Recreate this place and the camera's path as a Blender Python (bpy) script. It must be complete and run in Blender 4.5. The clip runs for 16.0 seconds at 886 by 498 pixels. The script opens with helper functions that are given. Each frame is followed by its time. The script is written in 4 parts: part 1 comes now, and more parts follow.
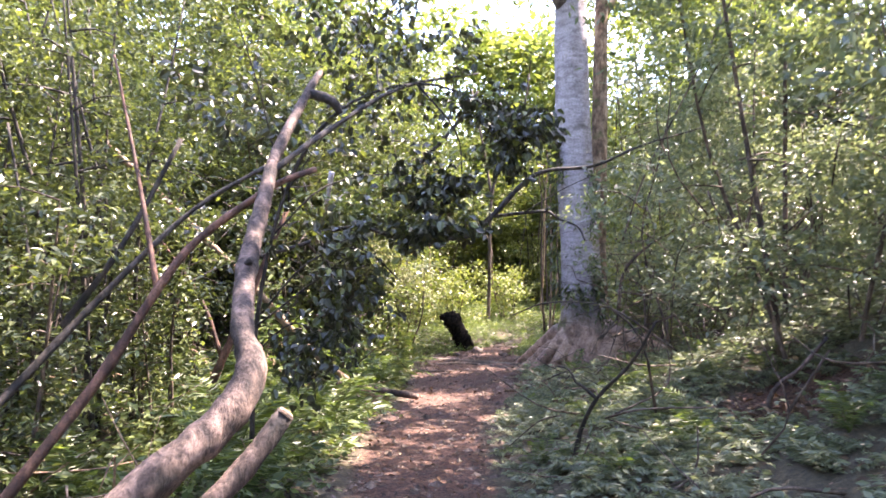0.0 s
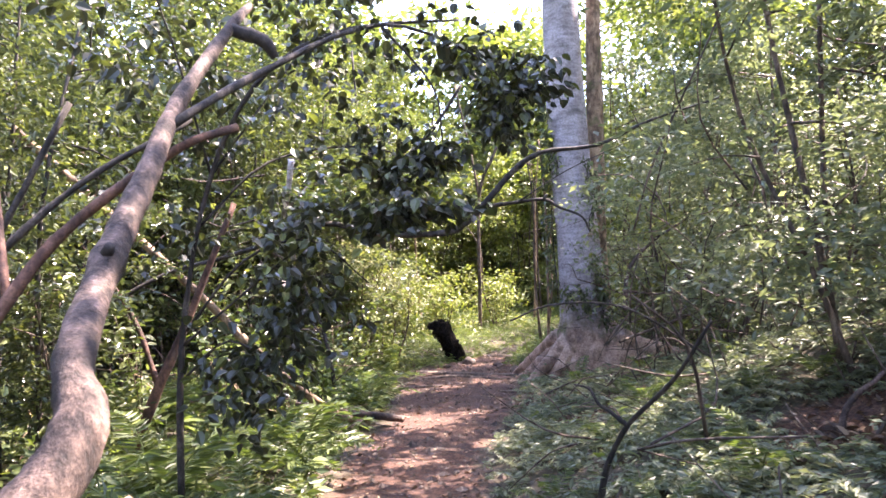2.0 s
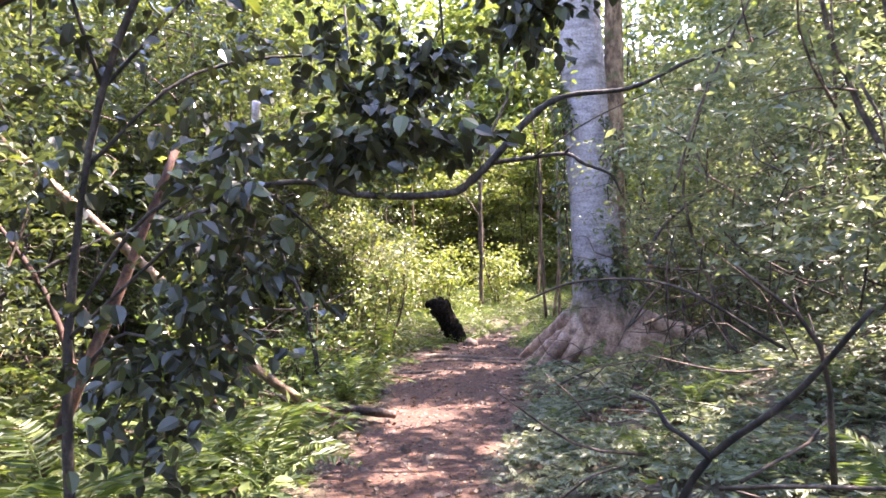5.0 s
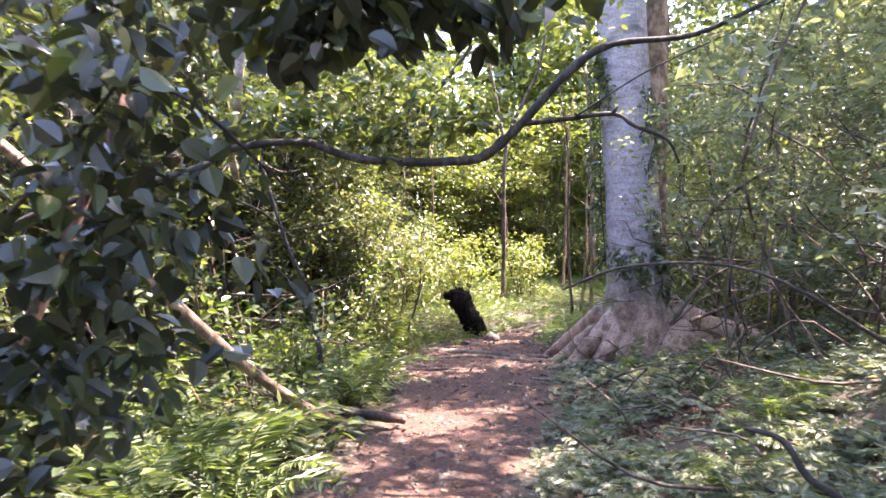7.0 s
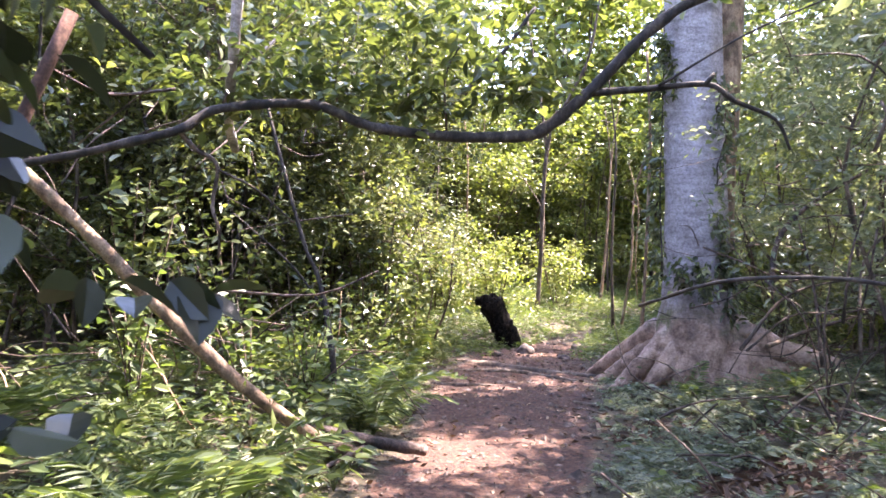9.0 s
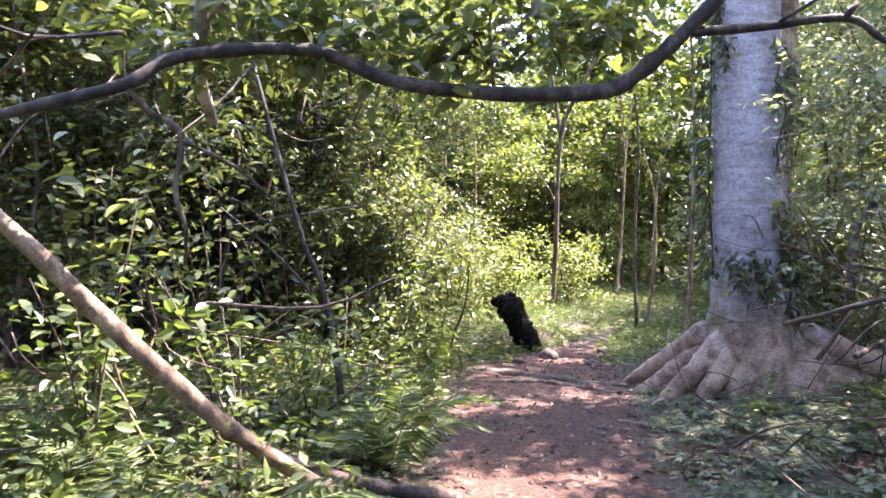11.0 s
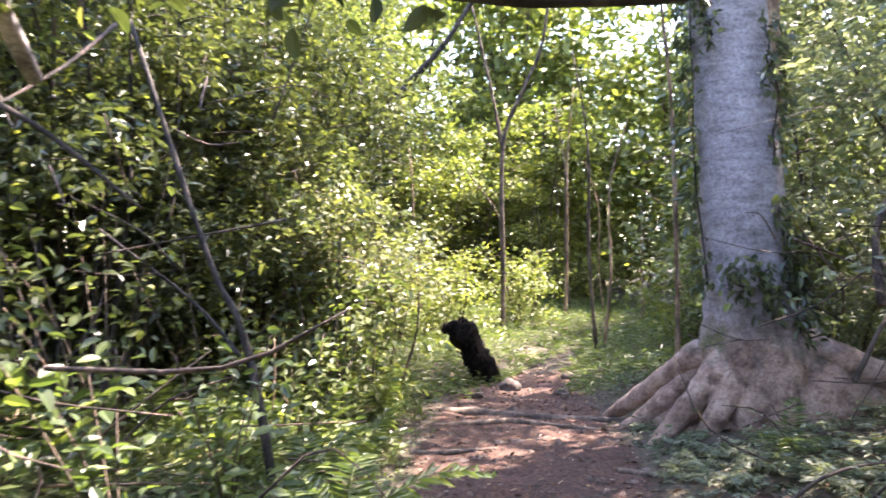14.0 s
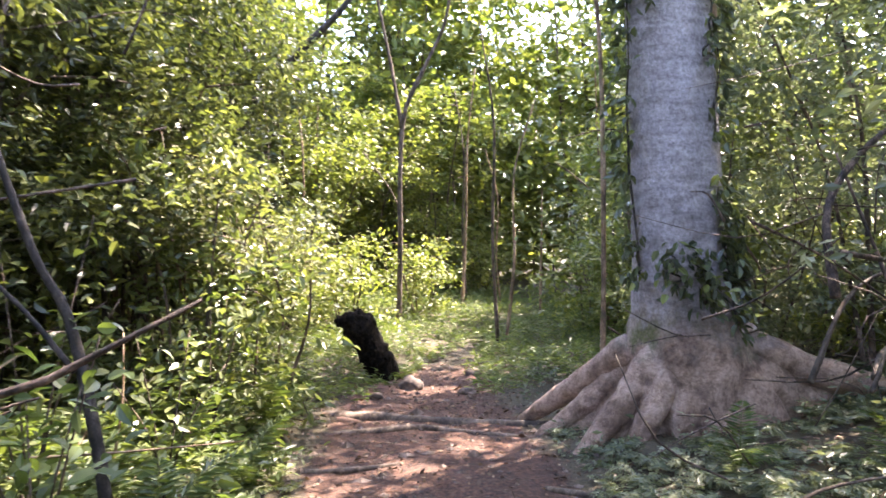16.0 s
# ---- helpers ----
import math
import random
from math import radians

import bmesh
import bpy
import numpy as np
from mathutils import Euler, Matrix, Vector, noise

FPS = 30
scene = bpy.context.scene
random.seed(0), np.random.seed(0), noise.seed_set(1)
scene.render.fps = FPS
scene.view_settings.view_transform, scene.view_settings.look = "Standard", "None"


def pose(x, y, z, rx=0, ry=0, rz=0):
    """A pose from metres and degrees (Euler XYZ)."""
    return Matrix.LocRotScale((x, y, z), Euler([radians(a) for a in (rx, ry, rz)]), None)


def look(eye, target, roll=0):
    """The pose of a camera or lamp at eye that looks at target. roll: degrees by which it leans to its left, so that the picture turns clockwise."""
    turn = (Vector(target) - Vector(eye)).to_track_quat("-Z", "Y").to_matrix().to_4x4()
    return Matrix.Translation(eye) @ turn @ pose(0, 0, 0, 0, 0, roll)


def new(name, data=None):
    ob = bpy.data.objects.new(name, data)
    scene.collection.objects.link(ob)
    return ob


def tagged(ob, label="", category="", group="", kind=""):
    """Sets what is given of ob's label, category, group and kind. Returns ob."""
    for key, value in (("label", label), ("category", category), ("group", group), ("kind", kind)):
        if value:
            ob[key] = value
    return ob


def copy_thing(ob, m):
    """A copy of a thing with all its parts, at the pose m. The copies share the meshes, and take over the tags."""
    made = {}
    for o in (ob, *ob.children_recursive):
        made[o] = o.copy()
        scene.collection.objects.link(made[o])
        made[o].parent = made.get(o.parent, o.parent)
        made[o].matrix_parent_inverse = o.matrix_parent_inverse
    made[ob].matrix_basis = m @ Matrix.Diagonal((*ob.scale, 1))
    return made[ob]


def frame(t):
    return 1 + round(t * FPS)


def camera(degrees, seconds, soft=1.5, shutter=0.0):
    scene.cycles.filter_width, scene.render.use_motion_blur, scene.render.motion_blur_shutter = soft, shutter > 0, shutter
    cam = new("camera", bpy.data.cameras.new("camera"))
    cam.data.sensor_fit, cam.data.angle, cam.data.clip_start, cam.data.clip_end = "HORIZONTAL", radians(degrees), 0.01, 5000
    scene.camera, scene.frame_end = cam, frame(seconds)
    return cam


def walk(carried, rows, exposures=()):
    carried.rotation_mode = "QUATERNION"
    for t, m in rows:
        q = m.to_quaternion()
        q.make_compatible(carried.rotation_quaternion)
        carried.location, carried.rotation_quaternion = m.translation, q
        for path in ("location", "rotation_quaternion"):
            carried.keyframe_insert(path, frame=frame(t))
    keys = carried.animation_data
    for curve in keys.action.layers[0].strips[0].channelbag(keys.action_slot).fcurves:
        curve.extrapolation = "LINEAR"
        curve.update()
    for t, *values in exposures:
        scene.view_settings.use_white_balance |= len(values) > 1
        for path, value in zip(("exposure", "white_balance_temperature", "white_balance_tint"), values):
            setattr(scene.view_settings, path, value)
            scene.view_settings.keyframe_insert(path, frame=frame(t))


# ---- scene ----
cam = camera(64.5, 16.0, soft=1.6, shutter=0.5)
METRES, EYE, TILT, LEAN, TURN = 8.0, 1.5, 0.0, 0.0, 0.0
ROWS = [
    (0.0, 0.0, 0.0, 0.0, -0.0, 0.0, -0.0),
    (0.5, 0.0044, 0.0473, -0.0008, 0.35, -0.92, 1.73),
    (1.0, -0.0022, 0.083, -0.0067, -0.8, 0.57, 1.37),
    (1.5, -0.0052, 0.1198, -0.0109, -1.48, 0.5, 1.57),
    (2.0, 0.0075, 0.1528, -0.015, -0.91, 0.71, 1.91),
    (2.5, 0.0065, 0.1786, -0.0178, -1.66, 0.57, 1.99),
    (3.0, 0.0058, 0.2089, -0.0171, -3.03, 0.81, 1.77),
    (3.5, 0.0186, 0.2358, -0.0207, -2.46, 0.93, 1.79),
    (4.0, 0.0151, 0.2602, -0.023, -1.45, 0.27, 1.9),
    (4.5, 0.0088, 0.287, -0.0237, -1.28, -0.7, 1.79),
    (7.0, 0.0113, 0.4365, -0.0432, 0.72, -1.72, 0.75),
    (7.5, 0.0036, 0.4773, -0.0458, -0.29, -0.96, -0.72),
    (8.0, 0.0049, 0.5065, -0.0471, 2.03, -1.24, -1.6),
    (10.5, -0.0133, 0.6631, -0.0564, 3.73, -1.67, -1.66),
    (11.0, -0.0291, 0.6938, -0.0545, 3.28, -1.84, -0.94),
    (11.5, -0.0302, 0.7187, -0.0558, 3.45, -2.12, -0.27),
    (12.0, -0.031, 0.7412, -0.0567, 4.83, -2.32, 0.07),
    (12.5, -0.0448, 0.7631, -0.0582, 5.22, -2.07, 0.54),
    (13.0, -0.0582, 0.7904, -0.0574, 3.6, -1.32, 1.31),
    (13.5, -0.0543, 0.8222, -0.0603, 1.67, -0.05, 1.74),
    (14.0, -0.0542, 0.8519, -0.0629, -2.26, 0.07, 1.67),
    (14.5, -0.0595, 0.8871, -0.0626, -6.69, 0.36, 1.45),
    (15.0, -0.0558, 0.9158, -0.0655, -8.66, 0.09, 1.08),
    (15.5, -0.0531, 0.9424, -0.0668, -8.83, -0.23, 0.81),
    (16.0, -0.0589, 0.9726, -0.0724, -11.22, -0.91, 0.63),
]
EXPOSURE, SKY_STRENGTH, SUN_STRENGTH = 3.8, 0.15, 3.9
walk(cam, [(t, pose(0, 0, EYE, TILT, LEAN, TURN) @ pose(METRES * x, METRES * y, METRES * z, 90 + pitch, roll, yaw)) for t, x, y, z, yaw, pitch, roll in ROWS], exposures=[(0.0, EXPOSURE - 0.2, 6700, 29), (4.5, EXPOSURE - 0.05, 6600, 31), (7.0, EXPOSURE + 0.12, 6700, 31), (11.5, EXPOSURE + 0.05, 6300, 29), (16.0, EXPOSURE, 6900, 24)])

# ---------------------------------------------------------------- light
WORLD = bpy.data.worlds.new("sky")
scene.world = WORLD
WORLD.use_nodes = True
wn, wl = WORLD.node_tree.nodes, WORLD.node_tree.links
SUN_EL, SUN_AZ = 58.0, 62.0          # degrees up, degrees to the right of straight ahead
sky = wn.new("ShaderNodeTexSky")
sky.sky_type, sky.sun_disc = "NISHITA", False
sky.sun_elevation, sky.sun_rotation = radians(SUN_EL), radians(SUN_AZ)
wl.new(sky.outputs[0], wn["Background"].inputs[0])
wn["Background"].inputs[1].default_value = SKY_STRENGTH
SUN_WAY = Vector((math.sin(radians(SUN_AZ)) * math.cos(radians(SUN_EL)), math.cos(radians(SUN_AZ)) * math.cos(radians(SUN_EL)), math.sin(radians(SUN_EL))))
lamp = bpy.data.lights.new("sun", "SUN")
lamp.energy, lamp.angle, lamp.color = SUN_STRENGTH, radians(0.5), (1.0, 0.93, 0.8)
new("sun", lamp).matrix_world = look(SUN_WAY * 60, (0, 0, 0))


# ---------------------------------------------------------------- materials
def node_material(name):
    m = bpy.data.materials.new(name)
    m.use_nodes = True
    nt = m.node_tree
    return m, nt, nt.nodes["Principled BSDF"], nt.nodes["Material Output"]


def ramp(nt, source, stops):
    r = nt.nodes.new("ShaderNodeValToRGB")
    while len(r.color_ramp.elements) < len(stops):
        r.color_ramp.elements.new(0.5)
    for e, (p, c) in zip(r.color_ramp.elements, stops):
        e.position, e.color = p, (*c, 1)
    nt.links.new(source, r.inputs[0])
    return r.outputs[0]


def noise_node(nt, scale, detail=4, rough=0.6, stretch=None):
    tc = nt.nodes.new("ShaderNodeTexCoord")
    n = nt.nodes.new("ShaderNodeTexNoise")
    n.inputs["Scale"].default_value, n.inputs["Detail"].default_value, n.inputs["Roughness"].default_value = scale, detail, rough
    if stretch:
        mp = nt.nodes.new("ShaderNodeMapping")
        mp.inputs["Scale"].default_value = stretch
        nt.links.new(tc.outputs["Object"], mp.inputs[0])
        nt.links.new(mp.outputs[0], n.inputs[0])
    else:
        nt.links.new(tc.outputs["Object"], n.inputs[0])
    return n.outputs[0]


def mixed(nt, fac, a, b, mode="MIX"):
    mx = nt.nodes.new("ShaderNodeMix")
    mx.data_type, mx.blend_type = "RGBA", mode
    for sock, v in ((mx.inputs[0], fac), (mx.inputs[6], a), (mx.inputs[7], b)):
        if isinstance(v, (int, float)):
            sock.default_value = v
        elif isinstance(v, tuple):
            sock.default_value = (*v, 1)
        else:
            nt.links.new(v, sock)
    return mx.outputs[2]


def bump(nt, bsdf, height, strength, dist=0.02):
    b = nt.nodes.new("ShaderNodeBump")
    b.inputs["Strength"].default_value, b.inputs["Distance"].default_value = strength, dist
    nt.links.new(height, b.inputs["Height"])
    nt.links.new(b.outputs[0], bsdf.inputs["Normal"])


def leaf_material(name, stops, through_light=0.38, rough=0.42, glow=(1.15, 1.25, 0.52)):
    """Leaf blade: glossy skin, light shining through, a tone of its own for each leaf."""
    m, nt, b, out = node_material(name)
    g = nt.nodes.new("ShaderNodeNewGeometry")
    c = ramp(nt, g.outputs["Random Per Island"], stops)
    patch = ramp(nt, noise_node(nt, 1.3, 2), [(0.3, (0.65, 0.7, 0.6)), (0.7, (1.25, 1.15, 1.0))])
    c = mixed(nt, 1.0, c, patch, "MULTIPLY")
    nt.links.new(c, b.inputs["Base Color"])
    b.inputs["Roughness"].default_value = rough
    b.inputs["Specular IOR Level"].default_value = 0.5
    t = nt.nodes.new("ShaderNodeBsdfTranslucent")
    nt.links.new(mixed(nt, 1.0, c, glow, "MULTIPLY"), t.inputs[0])
    mx = nt.nodes.new("ShaderNodeMixShader")
    mx.inputs[0].default_value = through_light
    nt.links.new(b.outputs[0], mx.inputs[1])
    nt.links.new(t.outputs[0], mx.inputs[2])
    nt.links.new(mx.outputs[0], out.inputs[0])
    return m


def bark_material(name, dark, mid, light, scale=9.0, stretch=(1, 1, 0.25), rough=0.85, strength=0.6, moss=0.0, stain_tone=0.42):
    m, nt, b, out = node_material(name)
    n1 = noise_node(nt, scale, 8, 0.65, stretch)
    c = ramp(nt, n1, [(0.38, dark), (0.5, mid), (0.62, light)])
    stain = ramp(nt, noise_node(nt, 4.0, 6), [(0.38, (stain_tone, stain_tone * 0.96, stain_tone * 0.93)), (0.56, (1.1, 1.07, 1.05))])
    c = mixed(nt, 1.0, c, stain, "MULTIPLY")
    c = mixed(nt, 1.0, c, ramp(nt, noise_node(nt, 70, 6, 0.7), [(0.38, (0.6, 0.58, 0.56)), (0.6, (1.2, 1.18, 1.16))]), "MULTIPLY")
    if moss:
        k = ramp(nt, noise_node(nt, 3.5, 6), [(0.62 - moss, (0, 0, 0)), (0.7, (1, 1, 1))])
        c = mixed(nt, k, c, (0.09, 0.1, 0.03))
    nt.links.new(c, b.inputs["Base Color"])
    b.inputs["Roughness"].default_value = rough
    bump(nt, b, n1, strength)
    return m


LEAF_MID = leaf_material("leaf_green", [(0.0, (0.07, 0.092, 0.045)), (0.5, (0.115, 0.142, 0.068)), (0.85, (0.155, 0.185, 0.085)), (1.0, (0.24, 0.25, 0.11))], 0.42, 0.34)
LEAF_DARK = leaf_material("leaf_dark_glossy", [(0.0, (0.048, 0.062, 0.038)), (0.6, (0.085, 0.102, 0.058)), (0.9, (0.13, 0.155, 0.07)), (1.0, (0.24, 0.26, 0.09))], 0.33, 0.28)
LEAF_BRIGHT = leaf_material("leaf_yellow_green", [(0.0, (0.1, 0.13, 0.048)), (0.5, (0.16, 0.195, 0.07)), (1.0, (0.27, 0.29, 0.11))], 0.43)
LEAF_COOL = leaf_material("leaf_blue_green", [(0.0, (0.1, 0.122, 0.092)), (0.6, (0.16, 0.188, 0.138)), (1.0, (0.26, 0.285, 0.2))], 0.45, 0.42, (1.1, 1.18, 0.68))
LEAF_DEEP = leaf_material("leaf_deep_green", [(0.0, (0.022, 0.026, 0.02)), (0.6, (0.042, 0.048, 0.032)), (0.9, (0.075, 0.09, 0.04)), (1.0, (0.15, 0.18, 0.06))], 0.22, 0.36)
FERN = leaf_material("fern_green", [(0.0, (0.055, 0.085, 0.036)), (0.6, (0.1, 0.138, 0.055)), (1.0, (0.19, 0.235, 0.085))], 0.45)
# Pale stops paint sunlit glints into the colour of glossy green leaves.
LEAF_GLINT = leaf_material("leaf_sun_glint", [(0.0, (0.09, 0.105, 0.07)), (0.6, (0.18, 0.195, 0.14)), (1.0, (0.4, 0.4, 0.33))], 0.3, 0.22)
LITTER = leaf_material("dry_leaf", [(0.0, (0.04, 0.024, 0.017)), (0.5, (0.095, 0.055, 0.036)), (0.85, (0.19, 0.12, 0.08)), (1.0, (0.34, 0.25, 0.17))], 0.1, 0.7, (1.1, 0.9, 0.6))
BARK_PALE = bark_material("bark_pale_grey", (0.25, 0.225, 0.22), (0.37, 0.335, 0.345), (0.47, 0.43, 0.44), 7.0, (0.5, 0.5, 1.7), 0.8, 0.3)
def great_bark():
    """Smooth grey bark above, rougher pinkish and mossy bark on the roots, with a ragged border."""
    m, nt, b, out = node_material("great_tree_bark")
    grain, blot = noise_node(nt, 7.0, 8, 0.65, (0.5, 0.5, 1.8)), noise_node(nt, 1.7, 6, 0.65)
    rough = noise_node(nt, 7.0, 9, 0.7)
    pale = ramp(nt, grain, [(0.36, (0.21, 0.19, 0.195)), (0.5, (0.33, 0.3, 0.32)), (0.63, (0.41, 0.375, 0.4))])
    pale = mixed(nt, 1.0, pale, ramp(nt, blot, [(0.36, (0.6, 0.58, 0.56)), (0.5, (1.05, 1.04, 1.04))]), "MULTIPLY")
    root = ramp(nt, rough, [(0.34, (0.17, 0.108, 0.08)), (0.5, (0.36, 0.243, 0.185)), (0.66, (0.48, 0.345, 0.275))])
    root = mixed(nt, 1.0, root, ramp(nt, blot, [(0.36, (0.55, 0.5, 0.47)), (0.52, (1.08, 1.05, 1.03))]), "MULTIPLY")
    tc, sep, add = nt.nodes.new("ShaderNodeTexCoord"), nt.nodes.new("ShaderNodeSeparateXYZ"), nt.nodes.new("ShaderNodeMath")
    nt.links.new(tc.outputs["Object"], sep.inputs[0])
    add.operation = "MULTIPLY_ADD"
    nt.links.new(noise_node(nt, 2.6, 6, 0.7), add.inputs[0])
    add.inputs[1].default_value = -1.1
    nt.links.new(sep.outputs[2], add.inputs[2])
    k = ramp(nt, add.outputs[0], [(0.0, (1, 1, 1)), (0.45, (0, 0, 0))])
    c = mixed(nt, k, pale, root)
    moss = ramp(nt, add.outputs[0], [(0.02, (0, 0, 0)), (0.16, (0.95, 0.95, 0.95)), (0.4, (0, 0, 0))])
    green = nt.nodes.new("ShaderNodeMath")
    green.operation = "MULTIPLY"
    nt.links.new(moss, green.inputs[0])
    nt.links.new(ramp(nt, noise_node(nt, 2.0, 5), [(0.45, (0, 0, 0)), (0.58, (1, 1, 1))]), green.inputs[1])
    c = mixed(nt, green.outputs[0], c, (0.1, 0.105, 0.03))
    c = mixed(nt, 1.0, c, ramp(nt, noise_node(nt, 34, 8, 0.75), [(0.38, (0.62, 0.6, 0.58)), (0.6, (1.18, 1.17, 1.16))]), "MULTIPLY")
    nt.links.new(c, b.inputs["Base Color"])
    b.inputs["Roughness"].default_value = 0.85
    bump(nt, b, rough, 0.9, 0.05)
    return m


GREAT_BARK = great_bark()
BARK_DEAD = bark_material("dead_wood_grey", (0.022, 0.014, 0.011), (0.09, 0.061, 0.049), (0.185, 0.13, 0.107), 17.0, (1, 1, 0.45), 0.85, 1.0, 0.0, 0.16)
BARK_BROWN = bark_material("bark_brown", (0.035, 0.024, 0.018), (0.09, 0.065, 0.048), (0.17, 0.13, 0.1), 14.0, (1, 1, 0.35))
BARK_DARK = bark_material("bark_dark", (0.012, 0.01, 0.009), (0.035, 0.028, 0.024), (0.075, 0.062, 0.052), 16.0, (1, 1, 0.5))
BARK_RED = bark_material("bark_red_brown", (0.04, 0.02, 0.015), (0.1, 0.05, 0.035), (0.19, 0.1, 0.07), 12.0, (1, 1, 0.4))
BARK_TAN = bark_material("bark_tan", (0.12, 0.075, 0.045), (0.26, 0.175, 0.115), (0.38, 0.28, 0.19), 12.0, (1, 1, 0.4), 0.8, 0.5, 0.06)
CUT_WOOD = bark_material("cut_wood", (0.3, 0.18, 0.1), (0.45, 0.3, 0.19), (0.55, 0.4, 0.27), 20.0)
CHAR = bark_material("rotten_black_wood", (0.003, 0.0025, 0.002), (0.008, 0.0065, 0.0055), (0.026, 0.02, 0.016), 18.0, (1, 1, 0.6), 0.95, 1.0)
CHAR.node_tree.nodes["Principled BSDF"].inputs["Specular IOR Level"].default_value = 0.1
STONE = bark_material("brown_stone", (0.05, 0.036, 0.03), (0.11, 0.08, 0.065), (0.18, 0.14, 0.115), 8.0, (1, 1, 1), 0.9, 0.5)


def soil_material():
    m, nt, b, out = node_material("forest_soil")
    at = nt.nodes.new("ShaderNodeAttribute")
    at.attribute_name = "trodden"
    fine, big = noise_node(nt, 28, 8, 0.7), noise_node(nt, 2.2, 5)
    dirt = ramp(nt, fine, [(0.36, (0.018, 0.0085, 0.0055)), (0.5, (0.062, 0.028, 0.017)), (0.64, (0.14, 0.07, 0.044))])
    dirt = mixed(nt, 1.0, dirt, ramp(nt, big, [(0.3, (0.7, 0.66, 0.64)), (0.7, (1.18, 1.12, 1.08))]), "MULTIPLY")
    humus = ramp(nt, fine, [(0.3, (0.02, 0.016, 0.01)), (0.5, (0.05, 0.04, 0.022)), (0.72, (0.11, 0.085, 0.045))])
    edge = nt.nodes.new("ShaderNodeMath")
    edge.operation = "MULTIPLY_ADD"
    nt.links.new(noise_node(nt, 5.0, 5), edge.inputs[0])
    edge.inputs[1].default_value = 0.9
    sub = nt.nodes.new("ShaderNodeMath")
    sub.operation = "SUBTRACT"
    nt.links.new(at.outputs["Fac"], sub.inputs[0])
    sub.inputs[1].default_value = 0.45
    nt.links.new(sub.outputs[0], edge.inputs[2])
    k = ramp(nt, edge.outputs[0], [(0.4, (0, 0, 0)), (0.62, (1, 1, 1))])
    nt.links.new(mixed(nt, k, humus, dirt), b.inputs["Base Color"])
    b.inputs["Roughness"].default_value = 0.95
    bump(nt, b, fine, 0.8, 0.03)
    return m


SOIL = soil_material()

# ---------------------------------------------------------------- mesh helpers
rng = np.random.default_rng(7)


def mesh_of(name, verts, faces, material, smooth=False):
    """verts (n, 3); faces: a list of arrays of equal-sided polygons."""
    me = bpy.data.meshes.new(name)
    verts = np.asarray(verts, np.float32)
    loops = np.concatenate([np.asarray(f, np.int32).ravel() for f in faces])
    sizes = np.concatenate([np.full(len(f), np.asarray(f).shape[1], np.int32) for f in faces])
    me.vertices.add(len(verts))
    me.vertices.foreach_set("co", verts.ravel())
    me.loops.add(len(loops))
    me.loops.foreach_set("vertex_index", loops)
    me.polygons.add(len(sizes))
    me.polygons.foreach_set("loop_start", np.concatenate([[0], np.cumsum(sizes)[:-1]]).astype(np.int32))
    me.polygons.foreach_set("use_smooth", np.full(len(sizes), smooth))
    me.update(calc_edges=True)
    me.validate()
    me.materials.append(material)
    return me


def part(name, me, parent=None, label=""):
    ob = new(name, me)
    if parent is not None:
        ob.parent = parent
    if label:
        ob["label"] = label
    return ob


def thing(name, at, label, category, group="", kind=""):
    ob = new(name)
    ob.location = at
    return tagged(ob, label, category, group, kind)


def unit(a):
    return a / np.maximum(np.linalg.norm(a, axis=-1, keepdims=True), 1e-6)


def leaves(base, way, length, width, fold=0.25, fine=True, r=None):
    """Leaf blades as one (verts, faces) pair: base points, growth directions, lengths and widths."""
    r = r or rng
    n = len(base)
    way = unit(way)
    up = unit(r.normal(0, 0.55, (n, 3)) + np.array([0, 0, 1.0]))
    side = unit(np.cross(way, up))
    nrm = np.cross(side, way)
    L, W = np.broadcast_to(length, n)[:, None], np.broadcast_to(width, n)[:, None]
    tip = base + way * L - nrm * L * 0.12
    if fine == 2:
        rows = [(0.12, 0.3), (0.32, 0.5), (0.58, 0.47), (0.82, 0.26)]
        a = [base + way * L * u + side * W * k + nrm * (W * k * fold * 1.6 - L * 0.12 * u * u) for u, k in rows]
        b = [base + way * L * u - side * W * k + nrm * (W * k * fold * 1.6 - L * 0.12 * u * u) for u, k in rows]
        c = [base + way * L * u - nrm * L * 0.12 * u * u for u, k in rows]
        v = np.stack([base, tip, *a, *b, *c], 1)
        i = np.arange(n)[:, None] * 14
        quads = [q for k in range(3) for q in ((10 + k, 2 + k, 3 + k, 11 + k), (10 + k, 11 + k, 7 + k, 6 + k))]
        quads += [(0, 2, 10, 6), (13, 5, 1, 9)]
        return v.reshape(-1, 3), np.concatenate([i + list(q) for q in quads])
    if fine:
        v = np.stack([base, base + way * L * 0.3 + side * W * 0.48 + nrm * W * fold, base + way * L * 0.68 + side * W * 0.4 + nrm * W * fold * 0.6, tip,
                      base + way * L * 0.68 - side * W * 0.4 + nrm * W * fold * 0.6, base + way * L * 0.3 - side * W * 0.48 + nrm * W * fold], 1)
        i = np.arange(n)[:, None] * 6
        f = np.concatenate([i + [0, 1, 2, 3], i + [0, 3, 4, 5]])
        return v.reshape(-1, 3), f
    v = np.stack([base, base + way * L * 0.45 + side * W * 0.5, tip, base + way * L * 0.45 - side * W * 0.5], 1)
    i = np.arange(n)[:, None] * 4
    return v.reshape(-1, 3), i + [0, 1, 2, 3]


